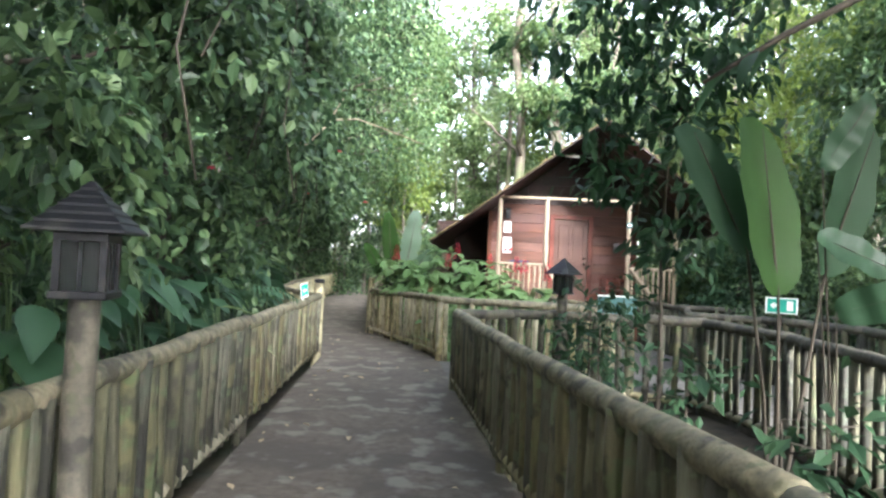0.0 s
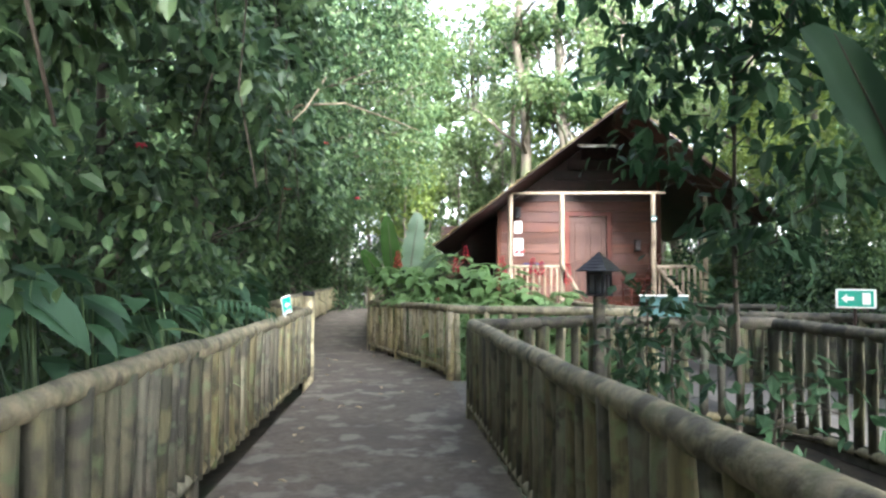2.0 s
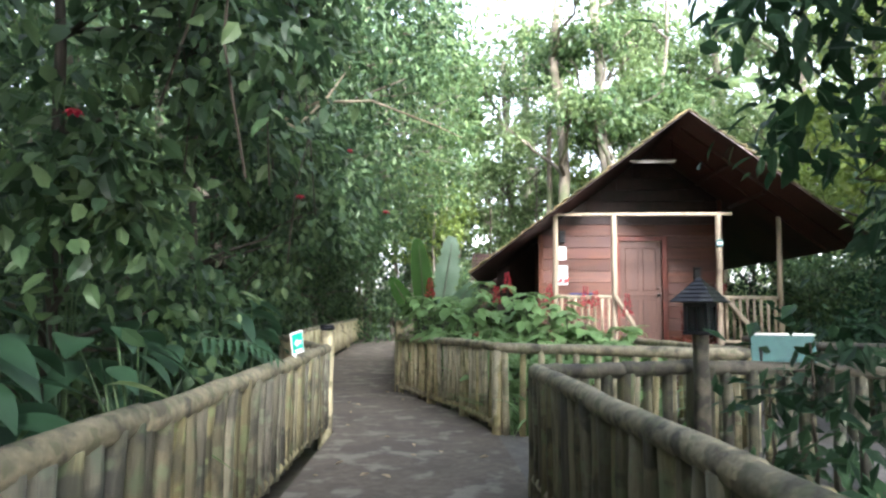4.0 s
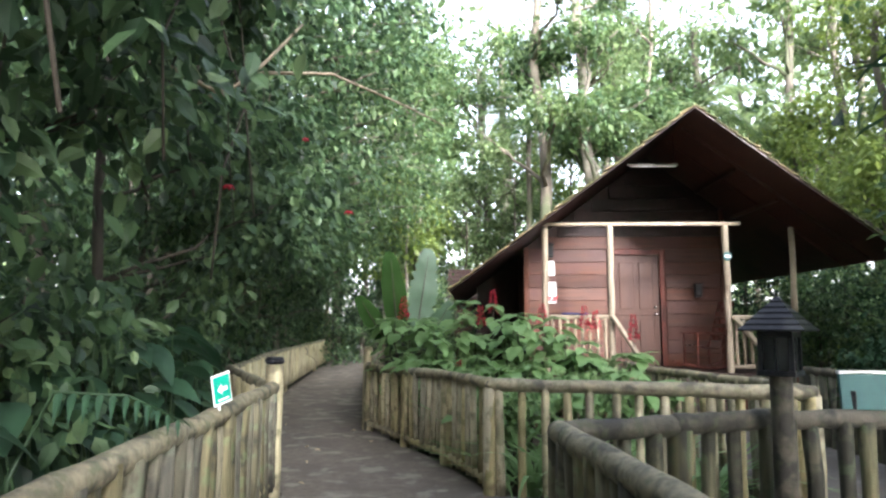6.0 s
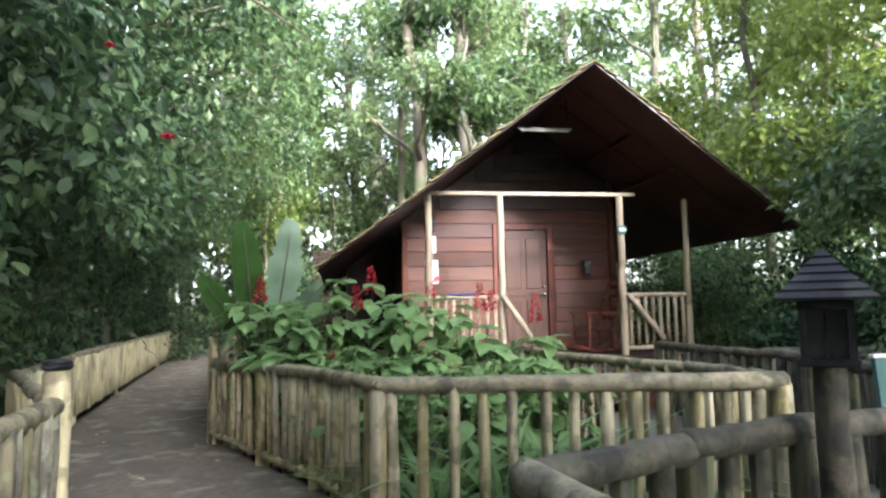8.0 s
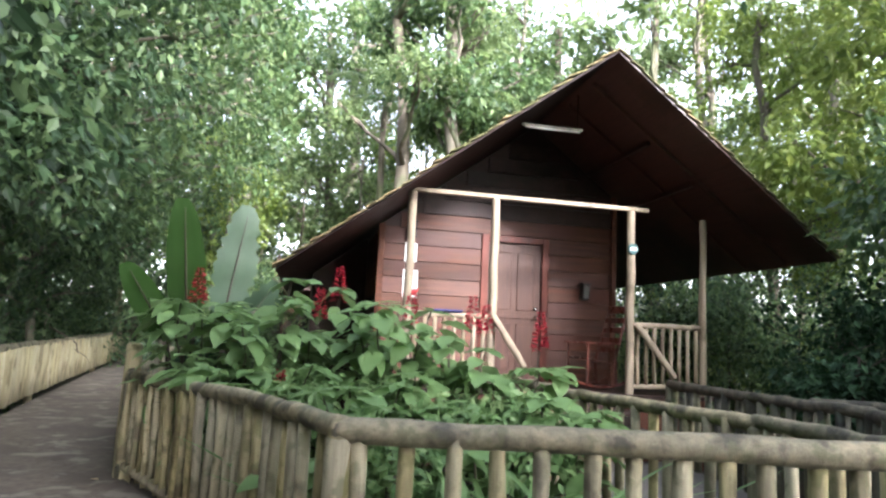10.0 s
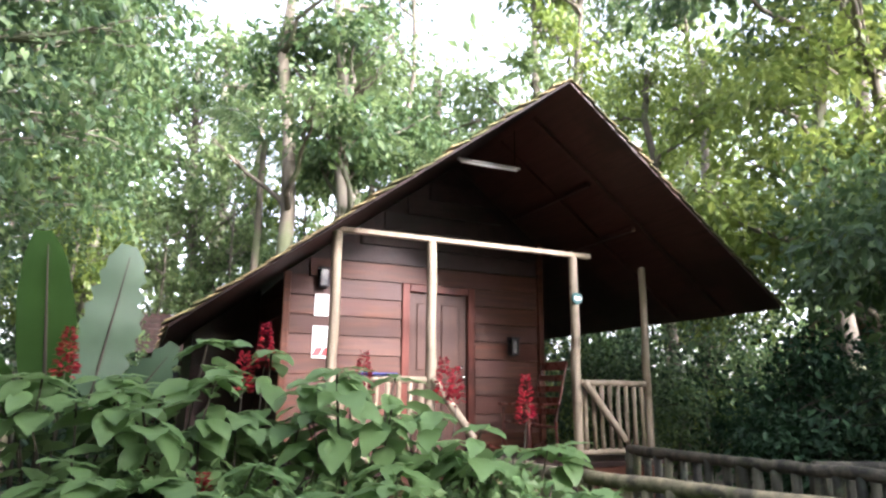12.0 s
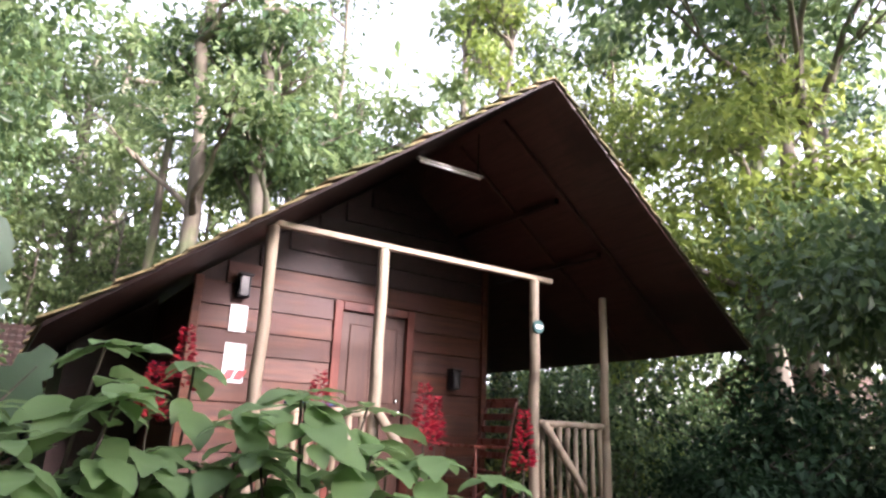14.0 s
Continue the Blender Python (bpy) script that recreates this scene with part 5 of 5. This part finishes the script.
# ---- lianas and red blossoms in the green wall ----
rng = random.Random(81)
for i in range(16):
    y = rng.uniform(3.5, 13)
    xe = np.interp(y, [p[1] for p in LEFT], [p[0] for p in LEFT])
    x = xe + rng.uniform(-0.3, 0.22)
    ob = thing("liana", (x - 0.4, y, 5.0), "thin pale woody vine hanging among the leaves", "vine", "lianas")
    pts = [(x - 0.5, y, 5.2)]
    z = 5.0
    while z > rng.uniform(1.4, 2.6):
        pts.append((x + rng.uniform(-0.12, 0.12), y + rng.uniform(-0.25, 0.25), z))
        z -= rng.uniform(0.4, 0.7)
    part("vine", tube(bmesh.new(), pts, [rng.uniform(0.004, 0.009)] * len(pts), 6), TWIG, ob, smooth=True)
for i, pts in enumerate(([(-1.6, 9.0, 3.0), (-1.0, 9.3, 3.45), (-0.5, 9.6, 3.55), (0.1, 10.2, 3.45), (0.4, 10.6, 3.4)], [(-1.5, 8.2, 3.2), (-0.9, 8.3, 2.9), (-0.7, 8.5, 3.2), (-0.6, 9.0, 3.7)])):
    ob = thing("branch", pts[0], "bare pale arching branch among the leaves", "branch", "lianas")
    part("wood", tube(bmesh.new(), pts, [0.02, 0.016, 0.013, 0.01, 0.006][:len(pts)], 7), POLE, ob, smooth=True)
PETAL_LEAF = blade("petal", 0.05, 0.035, PETAL, 0.1, 0.4, 4, 0, 46, 0.8)
for p in ((-0.80, 8.19, 2.29), (-0.26, 9.23, 2.31), (-0.95, 5.5, 2.2), (-0.9, 10.3, 3.2)):
    ob = thing("red_blossom", p, "small red blossom hanging in the vines", "flower", "red blossoms")
    for i in range(7):
        a = i * 0.9
        set_leaf(PETAL_LEAF, ob, aim(Vector(p), (math.cos(a), math.sin(a), -0.2), (0, 0, 1)), "petal")

ob = thing("branch", (3.2, 2.6, 2.7), "thin dark drooping branch with narrow leaves", "branch")
pts = [Vector(p) for p in ((3.4, 2.7, 2.75), (2.9, 2.35, 2.62), (2.41, 2.05, 2.30), (2.18, 2.03, 2.17), (1.95, 2.03, 2.02))]
part("wood", tube(bmesh.new(), pts, [0.016, 0.014, 0.012, 0.010, 0.005], 7), TWIG, ob, smooth=True)
part("wood", tube(bmesh.new(), [(3.4, 2.4, -0.2), (3.45, 2.55, 1.4), (3.4, 2.7, 2.75)], [0.022, 0.019, 0.015], 7), TWIG, ob, smooth=True)
NARROW = blade("leaf", 0.17, 0.05, LEAF_DARK, 0.1, 0.4, 6, 0, 47, 0.8)
for i in range(9):
    p = pts[1].lerp(pts[2], i / 9) if i < 6 else pts[3].lerp(pts[4], (i - 6) / 3)
    set_leaf(NARROW, ob, aim(p, (-0.6, -0.5 if i % 2 else 0.6, -0.5), (0, 0, 1)))


# ---- signs and boards ----
def exit_sign(m, w, h, label, flip=1):
    """A white-edged green board with a white arrow and running-figure bars left plain."""
    loc = m.translation
    ob = thing("green_sign", loc, label, "sign", "green signs")

    def flat(x0, x1, z0, z1, y0, y1, mat, name):
        bm = box(bmesh.new(), x0, x1, y0, y1, z0, z1, 0.001)
        bmesh.ops.transform(bm, matrix=m, verts=bm.verts)
        return part(name, bm, mat, ob)

    flat(-w / 2, w / 2, -h / 2, h / 2, 0, 0.006, WHITE, "board")
    flat(-w * 0.44, w * 0.44, -h * 0.42, h * 0.42, -0.003, -0.0005, GREEN_SIGN, "green_field")
    bm = bmesh.new()
    s = min(w, h) * 0.30
    cx = -w * 0.2 * flip if w > h else 0
    pts = [(-1, 0), (-0.1, 0.8), (-0.1, 0.3), (0.9, 0.3), (0.9, -0.3), (-0.1, -0.3), (-0.1, -0.8)]
    bm.faces.new([bm.verts.new((cx + px * s, -0.006, pz * s)) for px, pz in pts])
    bmesh.ops.transform(bm, matrix=m, verts=bm.verts)
    part("arrow", bm, WHITE, ob, "white arrow")
    if w > h:
        flat(w * 0.16, w * 0.36, -h * 0.3, h * 0.3, -0.006, -0.0035, WHITE, "pictogram_field")
    else:
        flat(-w * 0.3, w * 0.3, -h * 0.36, -h * 0.3, -0.006, -0.0035, WHITE, "text_bar")
    return ob


s = exit_sign(pose(-0.80, 8.22, 1.06, 0, -12, 66), 0.145, 0.185, "tilted green and white arrow sign on the log railing")
part("bracket", tube(bmesh.new(), [(-0.83, 8.25, 0.9), (-0.82, 8.245, 1.0)], [0.012, 0.012], 6), WHITE, s)
s = exit_sign(pose(5.56, 9.32, 1.12, 0, 0, -25), 0.40, 0.22, "green and white arrow sign on a thin dark stake")
part("stake", tube(bmesh.new(), [(5.56, 9.36, -0.1), (5.56, 9.34, 1.2)], [0.02, 0.018], 8), DARK_WOOD, s)

board = thing("info_board", (3.12, 8.40, 0.93), "teal information board with a white top edge on the railing", "sign")
m = pose(3.12, 8.40, 1.06, -6, 0, -5)
for name, dims, mat in (("panel", (-0.24, 0.24, -0.012, 0.012, -0.11, 0.10), TEAL_PAINT), ("edge", (-0.245, 0.245, -0.016, 0.016, 0.10, 0.118), WHITE)):
    bm = box(bmesh.new(), *dims, 0.003)
    bmesh.ops.transform(bm, matrix=m, verts=bm.verts)
    part(name, bm, mat, board)
for x in (2.95, 3.3):
    part("leg", tube(bmesh.new(), [(x, 8.40, 0.92), (x, 8.40, 1.06)], [0.014, 0.014], 6), BLACK_TIN, board)

# ---- things on the cabin's front ----
tag = thing("round_tag", (4.80, PORCH_Y - 0.06, 2.57), "small round teal and white tag on the porch pole", "tag")
part("disc", tube(bmesh.new(), [(4.80, PORCH_Y - 0.052, 2.57), (4.80, PORCH_Y - 0.075, 2.57)], [0.075, 0.07], 18), TEAL_PAINT, tag, smooth=False)
part("face", box(bmesh.new(), 4.755, 4.845, PORCH_Y - 0.08, PORCH_Y - 0.0755, 2.55, 2.59), WHITE, tag)


def notice(x0, x1, z0, z1, label, red=False):
    ob = thing("notice", ((x0 + x1) / 2, FRONT_Y, z0), label, "notice", "wall notices")
    y = FRONT_Y - 0.004
    part("sheet", box(bmesh.new(), x0, x1, y - 0.004, y, z0, z1), WHITE, ob)
    n = 4
    for i in range(n):
        z = z1 - (z1 - z0) * (0.14 + 0.12 * i)
        part("text_bar", box(bmesh.new(), x0 + 0.02, x1 - 0.02 - 0.03 * (i % 2), y - 0.006, y - 0.0045, z - 0.012, z), GREY_PRINT, ob)
    if red:
        for i in range(2):
            xa = x0 + 0.02 + i * (x1 - x0) * 0.5
            bm = box(bmesh.new(), -0.045, 0.045, y - 0.006, y - 0.0045, -0.05, 0.05)
            for v in bm.verts:
                v.co.x += v.co.z * 0.5 + xa + 0.05
                v.co.z += z0 + 0.08
            part("red_field", bm, RED_PRINT, ob)
    return ob


notice(2.02, 2.24, 1.86, 2.26, "white printed notice with red marks on the boarded wall", True)
notice(2.03, 2.21, 2.38, 2.66, "small white printed notice on the boarded wall")


smoked = grain("smoked_glass", (0.02, 0.022, 0.025), (0.04, 0.042, 0.045), 6, (1, 1, 1), 0.15, 0.02)


def wall_lamp(x, z, label):
    ob = thing("wall_lamp", (x, FRONT_Y, z), label, "lamp", "wall lamps")
    y = FRONT_Y - 0.004
    part("back_plate", box(bmesh.new(), x - 0.06, x + 0.06, y - 0.02, y, z - 0.13, z + 0.13, 0.004), BLACK_TIN, ob)
    part("cap", box(bmesh.new(), x - 0.075, x + 0.075, y - 0.14, y - 0.021, z + 0.10, z + 0.125, 0.004), BLACK_TIN, ob)
    part("foot", box(bmesh.new(), x - 0.06, x + 0.06, y - 0.12, y - 0.021, z - 0.12, z - 0.10, 0.004), BLACK_TIN, ob)
    part("glass", box(bmesh.new(), x - 0.045, x + 0.045, y - 0.11, y - 0.022, z - 0.098, z + 0.098), smoked, ob)
    for sx in (-0.05, 0.05):
        part("bar", box(bmesh.new(), x + sx - 0.006, x + sx + 0.006, y - 0.12, y - 0.108, z - 0.1, z + 0.1), BLACK_TIN, ob)
    return ob


wall_lamp(2.12, 2.86, "black metal wall lantern on the boarded wall")
wall_lamp(4.85, 2.10, "dark metal wall lantern beside the door")
mat_ob = thing("folded_cloth", (2.4, PORCH_Y, 1.62), "dark blue cloth laid over the porch rail", "cloth")
bm = box(bmesh.new(), 2.12, 2.55, PORCH_Y - 0.06, PORCH_Y + 0.06, 1.622, 1.65, 0.012)
part("cloth", bm, BLUE_CLOTH, mat_ob)


# ---- rocking chair on the porch ----
def rocking_chair(x, y, z, turn):
    ob = thing("rocking_chair", (x, y, z), "dark red-brown wooden rocking chair with a slatted back", "chair")
    m = Matrix.Translation((x, y, z)) @ Matrix.Rotation(radians(turn), 4, "Z")

    def put(name, bm):
        bmesh.ops.transform(bm, matrix=m, verts=bm.verts)
        return part(name, bm, CHAIR, ob)

    for sx in (-0.25, 0.25):
        arc = [(sx, -0.45 + 0.9 * k / 8, 0.03 + 0.10 * ((k - 4) / 4) ** 2) for k in range(9)]
        put("rocker", tube(bmesh.new(), arc, [0.02] * 9, 6))
        put("leg", tube(bmesh.new(), [(sx, -0.22, 0.05), (sx, -0.22, 0.62)], [0.02, 0.02], 8))
        put("leg", tube(bmesh.new(), [(sx, 0.24, 0.06), (sx, 0.22, 0.42)], [0.02, 0.02], 8))
        put("back_post", tube(bmesh.new(), [(sx * 0.92, 0.22, 0.38), (sx * 0.92, 0.44, 1.12)], [0.022, 0.018], 8))
        put("armrest", box(bmesh.new(), sx - 0.04, sx + 0.04, -0.28, 0.28, 0.61, 0.64, 0.008))
    for k in range(7):
        y0 = -0.25 + k * 0.07
        put("seat_slat", box(bmesh.new(), -0.25, 0.25, y0, y0 + 0.058, 0.40 - 0.01 * k, 0.42 - 0.01 * k, 0.004))
    for k in range(5):
        f = 0.16 + k * 0.19
        yy, zz = 0.22 + 0.22 * f, 0.38 + 0.74 * f
        put("back_slat", box(bmesh.new(), -0.23, 0.23, yy - 0.008, yy + 0.008, zz, zz + 0.075, 0.004))
    put("top_rail", box(bmesh.new(), -0.25, 0.25, 0.43, 0.46, 1.08, 1.17, 0.008))
    return ob


CHAIR = grain("varnished_chair_wood", (0.07, 0.018, 0.012), (0.14, 0.038, 0.025), 9, (1, 1, 0.3), 0.28, 0.1, (0.04, 0.012, 0.01), 2, 0.58)
rocking_chair(4.66, 16.0, FLOOR_Z, -82)


# ---- other houses among the trees ----
def house(x0, x1, y0, y1, eave, ridge, wall_mat, roof_mat, label, over):
    ob = thing("house", ((x0 + x1) / 2, (y0 + y1) / 2, -0.2), label, "house", "far houses")
    for a, b, c, d in ((x0, x1, y0, y0 + 0.12), (x0, x1, y1 - 0.12, y1), (x0, x0 + 0.12, y0 + 0.12, y1 - 0.12), (x1 - 0.12, x1, y0 + 0.12, y1 - 0.12)):
        part("wall", box(bmesh.new(), a, b, c, d, -0.3, eave - 0.02), wall_mat, ob)
    ym = (y0 + y1) / 2
    for ya in (y0 - 0.7, y1 + 0.7):
        roof = part("roof", prism(bmesh.new(), [(x0 - over, ya, eave - 0.2), (x1 + over, ya, eave - 0.2), (x1 + over, ym, ridge), (x0 - over, ym, ridge)][:: 1 if ya < ym else -1], 0.06), roof_mat, ob)
        if ya < ym:
            n = 14
            for r in range(6):
                for i in range(n):
                    xa = x0 - over + (x1 - x0 + 2 * over) * i / n
                    f0, f1 = r / 6, (r + 1.1) / 6
                    p = [(xa + 0.02, ya + (ym - ya) * f0, eave - 0.2 + (ridge - eave + 0.2) * f0 + 0.05), (xa + (x1 - x0 + 2 * over) / n - 0.02, ya + (ym - ya) * f0, eave - 0.2 + (ridge - eave + 0.2) * f0 + 0.05),
                         (xa + (x1 - x0 + 2 * over) / n - 0.02, ya + (ym - ya) * min(f1, 1), eave - 0.2 + (ridge - eave + 0.2) * min(f1, 1) + 0.03), (xa + 0.02, ya + (ym - ya) * min(f1, 1), eave - 0.2 + (ridge - eave + 0.2) * min(f1, 1) + 0.03)]
                    part("tile", prism(bmesh.new(), p, 0.02), roof_mat, roof)
    for k in range(3):
        xa = x0 + 0.5 + k * (x1 - x0 - 1.0) / 3
        w = part("window", box(bmesh.new(), xa, xa + (x1 - x0) * 0.2, y0 - 0.03, y0 - 0.004, 0.6, eave - 0.4, 0.005), DARK_WOOD, ob)
        part("pane", box(bmesh.new(), xa + 0.06, xa + (x1 - x0) * 0.2 - 0.06, y0 - 0.04, y0 - 0.031, 0.66, eave - 0.46), BLACK_TIN, w)
    return ob


house(14.2, 20.0, 16.6, 19.6, 2.35, 3.3, DARK_WOOD, TERRACOTTA, "low dark house with a pale terracotta roof behind trees", 0.6)
house(0.1, 1.2, 24.2, 26.4, 2.5, 3.2, BOARD, DARK_WOOD, "small red-brown cabin farther along the forest path", 0.25)

# ---- fallen leaves on the walkway ----
LITTER = [blade("fallen_leaf", 0.09, 0.05, DRY_LEAF, 0.25, -0.2 + 0.2 * k, 4, 0.1, 90 + k, 0.8) for k in range(3)]
rng = random.Random(17)
for i in range(46):
    y = rng.uniform(1.5, 15)
    xl = np.interp(y, [p[1] for p in LEFT], [p[0] for p in LEFT]) + 0.15
    xr = np.interp(y, [p[1] for p in RIGHT + CURVE], [p[0] for p in RIGHT + CURVE]) - 0.15
    x = xl + (xr - xl) * (rng.random() if i % 3 else 0.15 * rng.random())
    o = new("fallen_leaf", LITTER[i % 3])
    o.location = (x, y, 0.012)
    o.rotation_euler = (rng.uniform(-0.2, 0.2), rng.uniform(-0.2, 0.2), rng.uniform(0, 6.28))
    s = rng.uniform(0.5, 1.1)
    o.scale = (s, s, s)
    tagged(o, "dry pale fallen leaf lying on the concrete walkway", "leaf", "fallen leaves")
